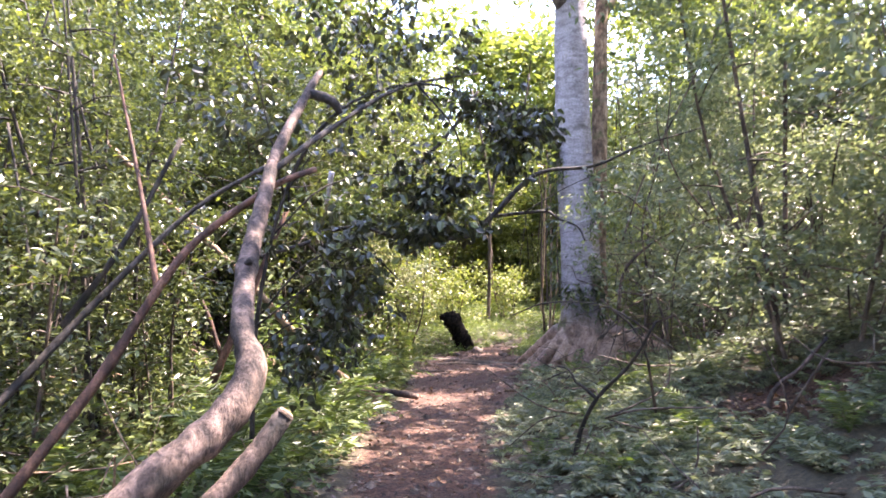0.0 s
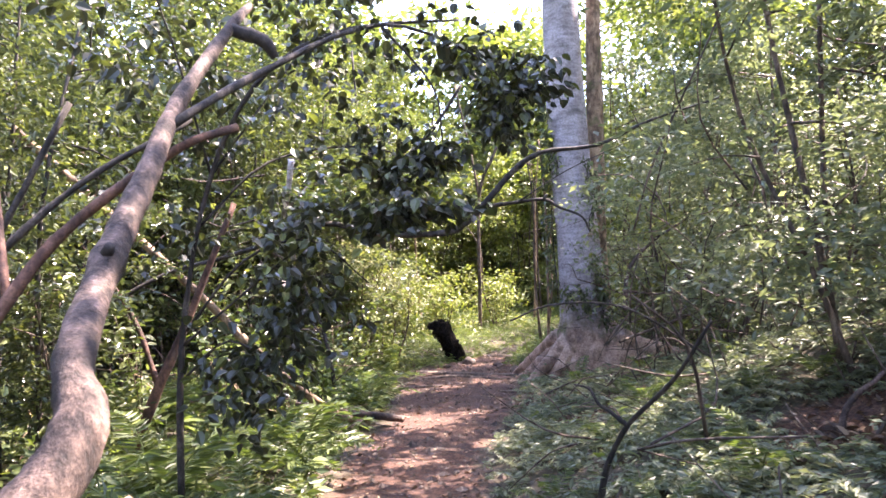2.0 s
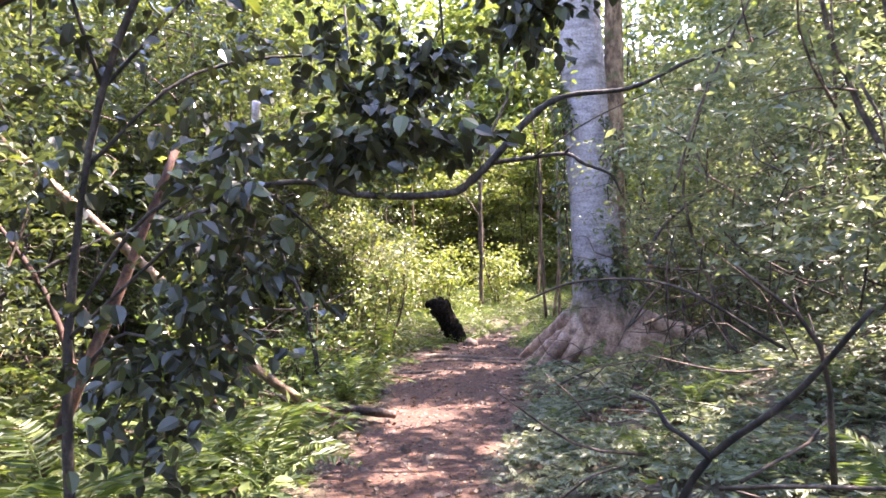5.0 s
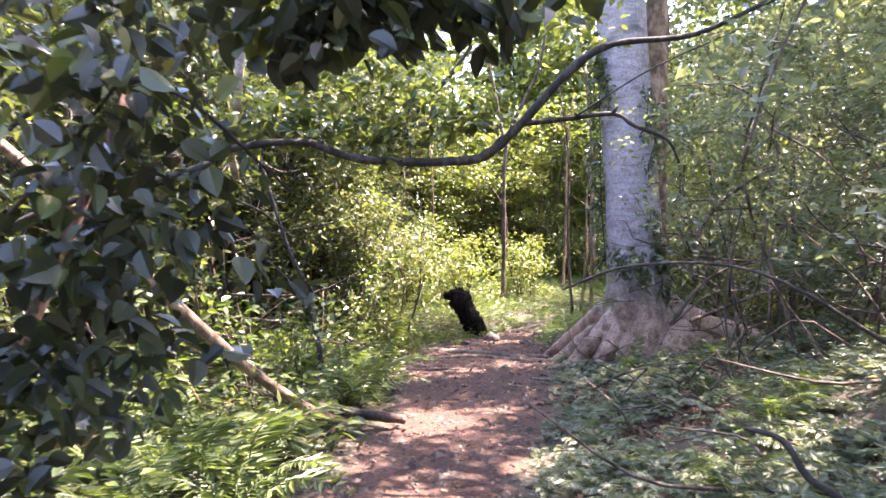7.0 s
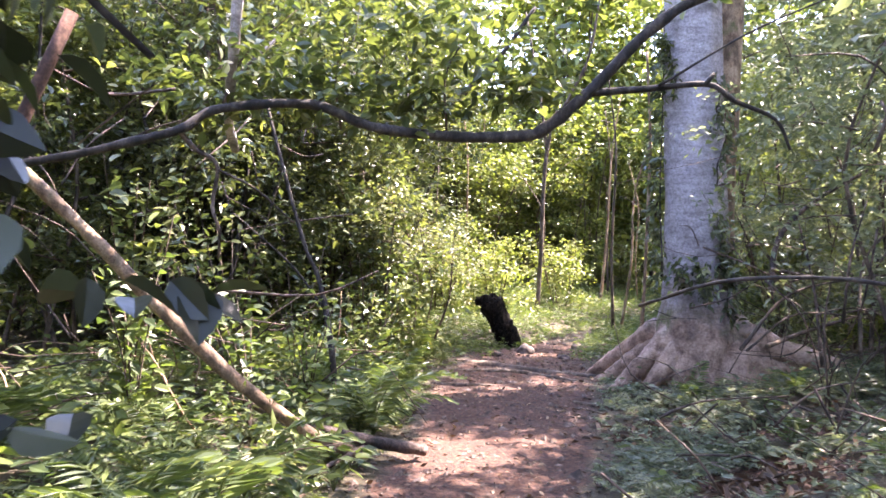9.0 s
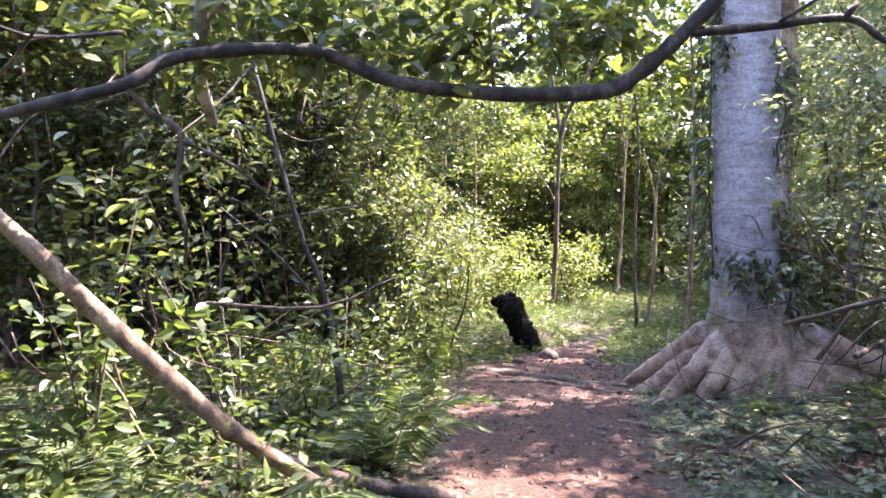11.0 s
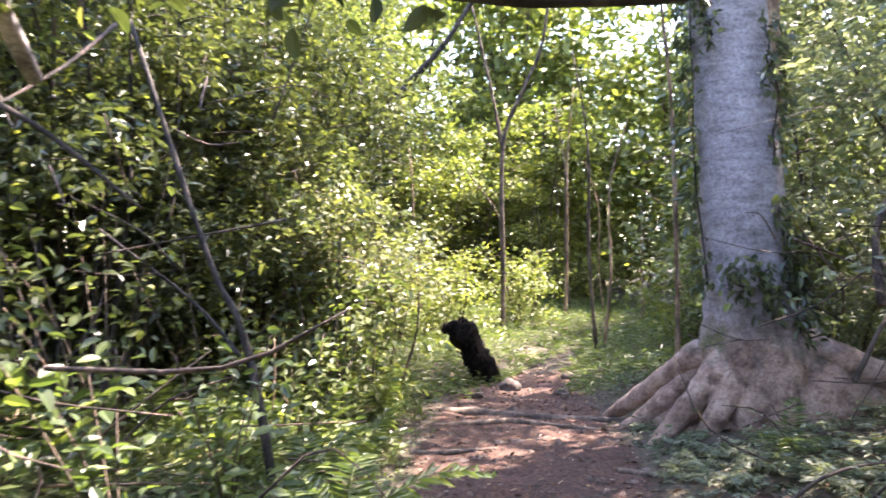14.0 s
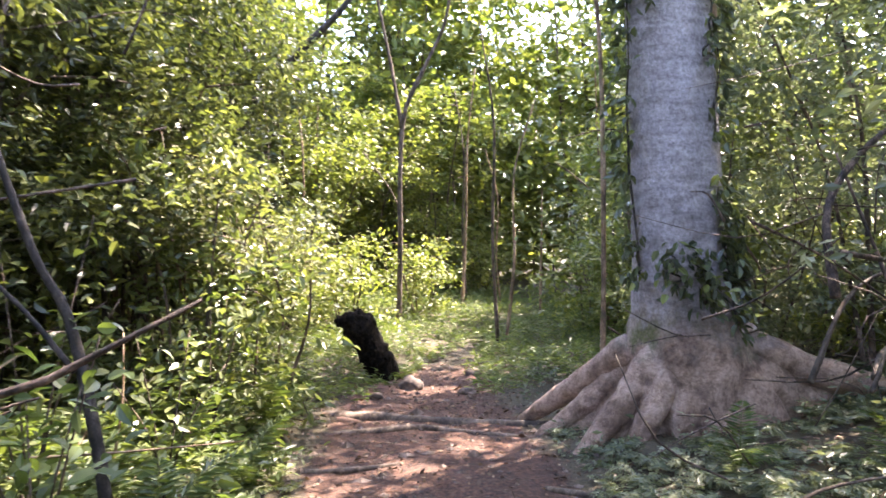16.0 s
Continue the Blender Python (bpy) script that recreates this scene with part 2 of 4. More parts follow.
def tube(points, radii, sides=8, wob=0.08, r=None, steps=4, cap=True):
    """A smooth tapering limb along points."""
    r = r or rng
    P, R = np.asarray(points, float), np.asarray(radii, float)
    n = len(P)
    if n > 2 and steps > 1:
        ext = np.vstack([2 * P[0] - P[1], P, 2 * P[-1] - P[-2]])
        out, rad = [], []
        for k in range(n - 1):
            a, b, c, d = ext[k:k + 4]
            for s in np.arange(steps) / steps:
                out.append(0.5 * (2 * b + (c - a) * s + (2 * a - 5 * b + 4 * c - d) * s * s + (3 * b - a - 3 * c + d) * s ** 3))
                rad.append(R[k] + (R[k + 1] - R[k]) * s)
        P, R = np.vstack([out, P[-1:]]), np.append(rad, R[-1])
    n = len(P)
    T = unit(np.gradient(P, axis=0))
    ref = np.array([0.3, 0.9, 0.2]) if abs(T[:, 2]).mean() > 0.6 else np.array([0.1, 0.2, 1.0])
    A = unit(np.cross(T, ref))
    B = np.cross(T, A)
    th = np.arange(sides) * 2 * np.pi / sides
    rr = R[:, None] * (1 + r.normal(0, wob, (n, sides)) * 0.5 + r.normal(0, wob, (n, 1)))
    V = P[:, None] + rr[..., None] * (np.cos(th)[None, :, None] * A[:, None] + np.sin(th)[None, :, None] * B[:, None])
    i, j = np.meshgrid(np.arange(n - 1), np.arange(sides), indexing="ij")
    k = (j + 1) % sides
    f = np.stack([i * sides + j, i * sides + k, (i + 1) * sides + k, (i + 1) * sides + j], -1).reshape(-1, 4)
    V = np.vstack([V.reshape(-1, 3), P[:1], P[-1:]])
    m = n * sides
    j = np.arange(sides)
    caps = np.concatenate([np.stack([np.full(sides, m), (j + 1) % sides, j, j], -1)[:, :3],
                           np.stack([np.full(sides, m + 1), (n - 1) * sides + j, (n - 1) * sides + (j + 1) % sides], -1)])
    return V, f, caps


def joined(pieces):
    """Several tubes or leaf sets as one (verts, face lists)."""
    vs, fs, o = [], [], 0
    for p in pieces:
        vs.append(p[0])
        fs += [np.asarray(f) + o for f in p[1:]]
        o += len(p[0])
    quads = [f for f in fs if f.shape[1] == 4]
    tris = [f for f in fs if f.shape[1] == 3]
    return np.vstack(vs), [np.vstack(x) for x in (quads, tris) if x]


def limb_mesh(name, pieces, material):
    v, f = joined(pieces)
    return mesh_of(name, v, f, material, True)


def leaf_mesh(name, base, way, length, width, material, fine=True):
    v, f = leaves(base, way, length, width, fine=fine)
    return mesh_of(name, v, [f], material)


def clumped(n, blobs, per=14, spread=0.16, shell=0.55):
    """Leaf bases and ways in twig clumps spread through ellipsoid blobs (centre, radii)."""
    m = max(1, n // per)
    which = rng.integers(0, len(blobs), m)
    C = np.array([b[0] for b in blobs], float)[which]
    Rr = np.array([b[1] for b in blobs], float)[which]
    d = unit(rng.normal(size=(m, 3)))
    q = rng.uniform(shell ** 3, 1.0, (m, 1)) ** (1 / 3)
    cc = C + d * q * Rr * rng.uniform(0.75, 1.15, (m, 1))
    tw = unit(d * [1, 1, 0.35] + rng.normal(0, 0.5, (m, 3)) * [1, 1, 0.5])
    s = rng.uniform(-1, 1, (m, per, 1))
    base = cc[:, None] + tw[:, None] * s * spread * 1.6 + rng.normal(0, spread * 0.45, (m, per, 3)) * [1, 1, 0.6]
    way = tw[:, None] * 0.5 + rng.normal(0, 0.75, (m, per, 3)) * [1, 1, 0.5] + [0, 0, -0.18]
    return base.reshape(-1, 3), way.reshape(-1, 3), cc


# ---------------------------------------------------------------- ground
PATH_Y = np.array([-40, 0, 5, 7.7, 10, 12.7, 15.5, 18, 21, 25, 60.0])
PATH_L = np.array([-0.8, -0.7, -0.7, -0.8, -0.5, -0.5, -0.1, 1.1, 2.5, 4.9, 26.5])
PATH_R = np.array([0.5, 0.45, 0.4, 0.42, 0.95, 1.35, 1.65, 2.2, 3.1, 5.3, 27.0])


def hills(x, y):
    return 0.05 * np.sin(x * 1.3 + y * 0.7) * np.sin(y * 0.9 - x * 0.4) + 0.025 * np.sin(x * 3.1 - 1.0) * np.sin(y * 2.7 + 0.6)


HOLLOWS = ((1.85, 8.8, 0.5), (2.9, 10.2, 0.5), (2.75, 5.5, 0.6), (1.65, 11.0, 0.3), (2.4, 10.4, 0.3))


def ground_z(x, y):
    x, y = np.asarray(x, float), np.asarray(y, float)
    z = np.interp(y, [-60, -5, 10, 17, 24, 60, 300], [0.6, 0.31, -0.62, -0.935, -1.1, -1.2, -1.2])
    l, r = np.interp(y, PATH_Y, PATH_L), np.interp(y, PATH_Y, PATH_R)
    dr = np.clip(x - r, 0, None)
    slope = np.interp(y, [-10, 0, 7, 9.5, 12, 15, 22], [0.3, 0.4, 0.42, 0.3, 0.17, 0.1, 0.03])
    z = z + slope * (dr - 0.5 * (1 - np.exp(-dr / 0.5))) * np.where(dr < 6, 1, 6 / np.maximum(dr, 6))
    dl = np.clip(l - x, 0, None)
    z = z + 0.07 * np.minimum(dl, 4) + np.clip(np.maximum(dl, dr) / 0.6, 0, 1) * (hills(x, y) + 0.02)
    for hx, hy, hr in HOLLOWS:
        z = z - 0.2 * np.exp(-((x - hx) ** 2 + (y - hy) ** 2) / (hr * hr))
    return z + 0.012 * np.sin(x * 7 + y * 2) * np.sin(y * 6.1)


def axis(a, b, step, far):
    mid = np.arange(a, b + 1e-6, step)
    out = step * 1.35 ** np.arange(1, 40)
    out = np.cumsum(out)
    out = out[out < far]
    return np.concatenate([(a - out)[::-1], mid, b + out])


gx, gy = axis(-7, 8, 0.11, 380), axis(-2, 24, 0.11, 380)
GX, GY = np.meshgrid(gx, gy)
GZ = ground_z(GX, GY) + rng.normal(0, 0.006, GX.shape)
nx, ny = len(gx), len(gy)
gi, gj = np.meshgrid(np.arange(ny - 1), np.arange(nx - 1), indexing="ij")
gq = np.stack([gi * nx + gj, gi * nx + gj + 1, (gi + 1) * nx + gj + 1, (gi + 1) * nx + gj], -1).reshape(-1, 4)
gm = mesh_of("ground", np.stack([GX, GY, GZ], -1).reshape(-1, 3), [gq], SOIL, True)
gl, gr = np.interp(GY, PATH_Y, PATH_L), np.interp(GY, PATH_Y, PATH_R)
inside = np.minimum(GX - gl, gr - GX)
for hx, hy, hr in HOLLOWS:
    inside = np.maximum(inside, 0.12 - 0.4 * (np.hypot(GX - hx, GY - hy) / hr - 0.8))
gm.attributes.new("trodden", "FLOAT", "POINT").data.foreach_set("value", (np.clip(0.5 + inside / 0.5, 0, 1) * np.interp(GY, [16.5, 18.5], [1, 0.2])).astype(np.float32).ravel())
tagged(new("ground", gm), "reddish-brown trodden dirt path through dark forest soil", "ground", kind="structure")


def on_ground(x, y, dz=0.0):
    return Vector((x, y, float(ground_z(x, y)) + dz))


# ---------------------------------------------------------------- the great pale tree
SUN_FLECKS = ((-0.2, 9.85, 0.5), (0.45, 10.3, 0.25), (1.1, 16.0, 0.4), (-0.3, 7.6, 0.3), (0.3, 12.8, 0.25), (0.9, 13.4, 0.22), (0.2, 14.8, 0.22), (0.6, 8.3, 0.3), (-1.1, 6.3, 0.35), (-1.2, 11.0, 0.6), (-1.9, 12.6, 0.9), (-1.3, 14.4, 0.7), (-2.6, 9.6, 0.7), (2.4, 7.6, 0.5), (1.9, 9.0, 0.3), (3.3, 12.0, 0.6), (-2.2, 13.9, 0.8), (-1.2, 7.0, 0.4), (1.8, 5.2, 0.7), (1.2, 4.2, 0.4), (2.6, 6.5, 0.5), (1.3, 7.0, 0.35))


def open_gaps(b, w, at):
    """Gaps in a crown through which the sun reaches the flecks on the ground."""
    foot = b + np.array(at)
    foot = foot - np.array(SUN_WAY) * ((foot[:, 2:] + 0.65) / SUN_WAY.z)
    gap = np.zeros(len(b), bool)
    for px, py, pr in SUN_FLECKS:
        gap |= (foot[:, 0] - px) ** 2 + (foot[:, 1] - py) ** 2 < pr * pr
    return b[~gap], w[~gap]


def great_tree():
    t = thing("tree", (2.6, 13.1, -0.6), "large pale grey smooth-barked tree with spreading buttress roots", "tree")
    ring, rows = 96, 60
    lobes = [(-2.85, 1.15, 0.62, 0.8), (-2.6, 0.7, 0.7, 0.8), (-2.1, 0.35, 0.7, 1.2), (-1.55, 0.3, 0.85, 1.9), (-0.95, 0.6, 1.0, 1.9), (-0.42, 1.8, 1.05, 1.6), (0.05, 1.9, 0.95, 1.2), (0.9, 1.0, 0.7, 1.0), (1.9, 1.0, 0.7, 1.0), (2.76, 1.2, 0.62, 0.9)]
    V = []
    for i in range(rows):
        u = i / (rows - 1)
        z = -0.35 + 9.6 * u ** 1.9
        lean = -0.035 * max(z, 0) + 0.02 * math.sin(z * 1.1)
        core = np.interp(z, [-0.4, 0.6, 1.2, 2.2, 3.5, 6, 9.3], [0.52, 0.43, 0.375, 0.355, 0.335, 0.3, 0.22])
        for k in range(ring):
            a = 2 * math.pi * k / ring
            d = core * (1 + 0.03 * math.sin(3 * a + z) + 0.02 * math.sin(7 * a - 2 * z))
            for la, reach, top, broad in lobes:
                g = math.atan2(math.sin(a - la), math.cos(a - la))
                low = max(0.0, 1 - (z + 0.3) / (top + 0.3))
                d += reach * 0.62 * low ** 1.3 * math.exp(-(g / broad / (0.09 + 0.1 * min(1.0, max(z, 0.0) * 1.6 + 0.35))) ** 2)
            d *= 1 + 0.035 * noise.noise((math.cos(a) * 2, math.sin(a) * 2, z * 1.6)) + (0.13 * noise.noise((d * math.cos(a) * 4, d * math.sin(a) * 4, z * 4)) if z < 1 else 0)
            V.append((lean + d * math.cos(a), d * math.sin(a), z))
    i, j = np.meshgrid(np.arange(rows - 1), np.arange(ring), indexing="ij")
    k = (j + 1) % ring
    f = np.stack([i * ring + j, i * ring + k, (i + 1) * ring + k, (i + 1) * ring + j], -1).reshape(-1, 4)
    me = mesh_of("trunk", V, [f], GREAT_BARK, True)
    part("trunk", me, t, "smooth pale grey bark, pinkish at the roots")
    for pts, r0 in (([(-0.22, 0.1, 0.62), (-0.55, 0.22, 0.28), (-0.85, 0.33, 0.0), (-1.12, 0.42, -0.22)], 0.13), ([(-0.24, -0.1, 0.62), (-0.58, -0.2, 0.26), (-0.85, -0.26, 0.0), (-1.08, -0.31, -0.22)], 0.14),
                    ([(-0.18, -0.24, 0.52), (-0.48, -0.37, 0.14), (-0.76, -0.46, -0.22)], 0.14), ([(0.26, -0.18, 0.7), (0.8, -0.35, 0.46), (1.4, -0.5, 0.28), (2.2, -0.6, 0.02)], 0.17),
                    ([(0.2, -0.22, 0.55), (0.42, -0.42, 0.22), (0.56, -0.55, -0.12)], 0.2), ([(0.35, -0.15, 0.7), (0.85, -0.3, 0.3), (1.15, -0.5, 0.05)], 0.17), ([(-0.4, 0.1, 0.6), (-0.8, 0.55, 0.15), (-1.1, 0.95, -0.2)], 0.13)):
        part("root", limb_mesh("root", [tube(pts, np.linspace(r0, r0 * 0.45, len(pts)), 16, 0.06, steps=7)], GREAT_BARK), t)
    limbs = [tube([(-0.3, 0, 6.6), (-2, -2, 8.2), (-4.5, -4.5, 9.4)], [0.16, 0.11, 0.04]), tube([(-0.3, 0, 7.4), (2, -1.6, 9), (5, -4, 10)], [0.15, 0.1, 0.04]), tube([(-0.3, 0, 8), (-1.5, 2.5, 9.6), (-3, 5, 10.5)], [0.14, 0.1, 0.04]), tube([(-0.3, 0, 7), (-1.2, -0.8, 8.6), (-2.4, -1.5, 10)], [0.16, 0.11, 0.05]), tube([(-0.3, 0, 7.6), (0.9, 0.9, 9.3), (2.2, 1.6, 10.4)], [0.16, 0.1, 0.05]),
             tube([(-0.3, 0, 8.8), (-0.4, 0.6, 10.5), (0.2, 0.8, 12)], [0.2, 0.13, 0.05])]
    part("limb", limb_mesh("limb", limbs, BARK_PALE), t)
    blobs = [((rng.uniform(-3.5, 6), rng.uniform(-6, 4.5), rng.uniform(7.6, 11.5)), (1.3, 1.3, 0.6)) for _ in range(48)]
    # Extra clumps out of view, added to keep the sun off the dead trunk.
    blobs += [((-0.3, -5.4, 10.2), (1.3, 1.3, 0.5)), ((-1.5, -5.2, 10.0), (1.3, 1.3, 0.5)), ((0.9, -6.3, 10.2), (1.3, 1.3, 0.5)), ((-0.8, -6.8, 9.8), (1.2, 1.2, 0.5))]
    # Further clumps, mostly out of view, added to shade path and drooping sapling.
    blobs += [((rng.uniform(-0.3, 4.2), rng.uniform(3.5, 9.0), rng.uniform(8.5, 11)), (1.2, 1.2, 0.5)) for _ in range(20)]
    blobs += [((rng.uniform(1.2, 5.8), rng.uniform(-5, 7), rng.uniform(7.4, 10.5)), (1.2, 1.2, 0.5)) for _ in range(44)]
    blobs += [((rng.uniform(-0.8, 2.8), rng.uniform(-8, -4.5), rng.uniform(7.2, 9.2)), (1.1, 1.1, 0.5)) for _ in range(16)]
    b, w, _ = clumped(37000, blobs, 18, 0.36)
    b, w = open_gaps(b, w, t.location)
    part("crown", leaf_mesh("crown", b, w, rng.uniform(0.12, 0.2, len(b)), 0.08, LEAF_MID, False), t)
    return t


great_tree()


def companion_trunk():
    """A thinner tan stem close behind the great trunk."""
    t = thing("tree", on_ground(2.98, 13.45, -0.2), "slim tan-barked tree close behind the great pale trunk", "tree")
    part("trunk", limb_mesh("trunk", [tube([(0.06, 0.1, 0), (0.02, 0.02, 1.2), (-0.02, 0, 2.6), (0.03, 0.05, 4.6), (0.1, 0.2, 7.0), (0.3, 0.6, 9.5)], [0.2, 0.175, 0.165, 0.15, 0.12, 0.06], 20, 0.03, steps=6)], BARK_TAN), t)
    part("limb", limb_mesh("limb", [tube([(0.1, 0.2, 6.8), (1.0, 0.6, 8.2), (2.2, 0.8, 9.2)], [0.07, 0.05, 0.02]), tube([(0.12, 0.25, 7.4), (0.2, 1.4, 8.8), (0.1, 2.6, 9.8)], [0.06, 0.04, 0.02])], BARK_TAN), t)
    b, w, _ = clumped(3000, [((1.8, 0.8, 9.0), (1.1, 1.0, 0.6)), ((0.2, 2.2, 9.5), (1.0, 1.1, 0.6)), ((0.4, 0.8, 10.2), (1.1, 1.1, 0.6))], 18, 0.3)
    b, w = open_gaps(b, w, t.location)
    part("crown", leaf_mesh("crown", b, w, rng.uniform(0.12, 0.2, len(b)), 0.08, LEAF_MID, False), t)


companion_trunk()


def climber():
    """Ivy strands that climb the pale trunk."""
    t = thing("climbing_vine", (2.6, 13.1, -0.3), "dark green leafy vine clinging to the pale trunk", "vine")
    strands = []
    B, W = [], []
    for a0, z0, z1, dens in ((-2.75, 1.2, 4.3, 300), (-1.15, 2.3, 3.2, 90), (-1.35, 2.9, 3.5, 60), (-2.4, 3.4, 4.0, 110), (-0.75, 0.75, 1.9, 170), (-1.6, 1.0, 1.4, 110), (-0.9, 1.2, 1.6, 120), (-2.2, 1.1, 1.4, 50)):
        n = 12
        zs = np.linspace(z0, z1, n)
        an = a0 + np.cumsum(rng.normal(0, 0.07, n))
        rad = np.interp(zs, [-0.4, 0.6, 1.2, 2.2, 3.5, 6], [0.58, 0.46, 0.4, 0.375, 0.355, 0.31]) + 0.02
        P = np.stack([rad * np.cos(an) - 0.035 * zs, rad * np.sin(an), zs - 0.3], 1)
        strands.append(tube(P, np.linspace(0.012, 0.005, n), 5, steps=2))
        k = rng.integers(0, n, dens)
        out = np.stack([np.cos(an[k]), np.sin(an[k]), np.zeros(dens)], 1)
        B.append(P[k] + rng.normal(0, 0.05, (dens, 3)) + out * rng.uniform(0.01, 0.1, (dens, 1)))
        W.append(out * 0.5 + rng.normal(0, 0.5, (dens, 3)) + [0, 0, -0.6])
    part("stem", limb_mesh("stem", strands, BARK_DARK), t)
    B, W = np.vstack(B), np.vstack(W)
    part("foliage", leaf_mesh("foliage", B, W, rng.uniform(0.07, 0.12, len(B)), rng.uniform(0.04, 0.06, len(B)), LEAF_DARK), t)


climber()


# ---------------------------------------------------------------- dead trunk and branches beside the path
def dead_trunk():
    t = thing("dead_tree", on_ground(-1.75, 2.25, -0.05), "leaning bare grey dead tree trunk, bent beside the path", "dead tree")
    o = np.array(t.location)
    main = [(-1.75, 2.25, -0.1), (-1.45, 2.42, 0.28), (-1.12, 2.6, 0.6), (-0.87, 2.78, 0.82), (-0.8, 2.93, 1.0), (-0.87, 3.05, 1.15), (-0.97, 3.47, 1.4), (-1.0, 3.9, 1.75), (-1.0, 4.23, 2.08), (-0.9, 4.74, 2.58), (-0.86, 4.95, 2.75)]
    part("trunk", limb_mesh("trunk", [tube(np.array(main) - o, [0.1, 0.088, 0.075, 0.07, 0.064, 0.05, 0.053, 0.042, 0.036, 0.026, 0.02], 18, 0.06, steps=6)], BARK_DEAD), t)
    stub = np.array([(-1.4, 2.3, 0.0), (-1.05, 2.55, 0.36), (-0.78, 2.74, 0.64), (-0.64, 2.86, 0.83)]) - o
    part("stub", limb_mesh("stub", [tube(stub, [0.055, 0.05, 0.045, 0.04], 14, 0.05)], BARK_DEAD), t)
    d = unit(stub[-1] - stub[-2])
    part("broken_end", limb_mesh("broken_end", [tube([stub[-1] - d * 0.015, stub[-1] + d * 0.01], [0.041, 0.03], 14, 0.1)], CUT_WOOD), t, "pale broken wood")
    knots = [tube(np.array([(-0.86, 3.44, 1.42), (-0.83, 3.4, 1.45)]) - o + [-0.1, 0, 0], [0.03, 0.015], 8), tube(np.array([(-0.9, 4.72, 2.55), (-0.75, 4.75, 2.5), (-0.7, 4.78, 2.42)]) - o, [0.035, 0.04, 0.02], 8),
             tube(np.array([(-1.0, 4.1, 1.95), (-0.75, 4.5, 2.25), (-0.3, 5.2, 2.7), (0.3, 6.0, 3.0)]) - o, [0.022, 0.019, 0.014, 0.008], 8)]
    part("side_limb", limb_mesh("side_limb", knots, BARK_DARK), t)


dead_trunk()


def bare_branch(name, label, limbs, material, category="branch", sides=8):
    """limbs: (points, first radius or all radii, last radius) in the world."""
    base = np.array(limbs[0][0][0], float)
    t = thing(name, base, label, category)
    for i, (pts, r0, r1) in enumerate(limbs):
        P = np.array(pts, float) - base
        part("stem" if i == 0 else "side_twig", limb_mesh("limb", [tube(P, r0 if isinstance(r0, tuple) else np.linspace(r0, r1, len(P)), sides, 0.07, steps=5)], material), t)
    return t


bare_branch("leaning_branch", "reddish-brown thin leaning trunk against the dead tree", [([(-2.5, 3.6, -0.1), (-1.95, 3.95, 0.75), (-1.67, 4.1, 1.26), (-1.46, 4.2, 1.56), (-1.02, 4.24, 1.88), (-0.8, 4.4, 2.0)], 0.035, 0.018),
            ([(-1.67, 4.1, 1.26), (-1.9, 4.4, 1.9), (-2.2, 4.7, 2.8)], 0.018, 0.008)], BARK_RED)
bare_branch("fallen_pole", "tan bare fallen pole propped aslant in the undergrowth", [([(-0.75, 9.45, -0.52), (-1.02, 9.3, -0.4), (-1.51, 9.0, 0.04), (-1.96, 8.72, 0.58), (-2.3, 8.45, 1.06), (-3.0, 8.0, 1.9), (-3.7, 7.6, 2.7)], 0.05, 0.035)], BARK_TAN, sides=12)
bare_branch("fallen_log", "grey fallen branch lying at the edge of the path", [([(-0.35, 9.6, -0.52), (-0.7, 9.42, -0.42), (-1.15, 9.5, -0.36), (-1.7, 9.9, -0.35)], 0.045, 0.03), ([(-0.75, 9.4, -0.45), (-1.0, 9.0, -0.5), (-1.2, 8.8, -0.5)], 0.022, 0.012)], BARK_DEAD)
bare_branch("overhanging_branch", "long dark crooked branch reaching over the path", [
    ([(-3.6, 7.6, 0.6), (-2.6, 7.9, 1.25), (-1.98, 8.0, 1.44), (-1.57, 8.1, 1.57), (-1.4, 8.2, 1.7), (-0.94, 8.35, 1.76), (-0.62, 8.45, 1.66), (-0.2, 8.55, 1.63), (0.2, 8.58, 1.64), (0.36, 8.6, 1.69), (0.61, 8.6, 1.91), (0.96, 8.6, 2.28), (1.27, 8.6, 2.46), (1.85, 8.6, 2.52), (2.42, 8.6, 2.76), (3.2, 8.7, 3.0)], (0.018, 0.02, 0.022, 0.024, 0.026, 0.027, 0.028, 0.03, 0.032, 0.034, 0.036, 0.034, 0.024, 0.018, 0.014, 0.01), 0),
    ([(0.61, 8.6, 1.9), (0.95, 8.65, 1.94), (1.27, 8.6, 1.96), (1.42, 8.6, 1.87), (1.65, 8.6, 1.77), (1.74, 8.6, 1.6)], 0.022, 0.008),
    ([(1.25, 8.6, 1.95), (1.3, 8.58, 2.02)], 0.016, 0.01),
    ([(1.0, 8.62, 1.95), (1.5, 8.5, 2.25), (2.1, 8.4, 2.5)], 0.008, 0.004)], BARK_DARK, sides=10)
bare_branch("dead_branch", "pale bare forked dead branch hanging among leaves", [([(-1.3, 8.2, 2.4), (-1.4, 8.4, 2.0), (-1.55, 8.75, 1.75), (-1.63, 9.1, 1.58)], 0.032, 0.026), ([(-1.45, 8.5, 1.9), (-1.2, 8.6, 2.2)], 0.015, 0.008)], BARK_PALE)
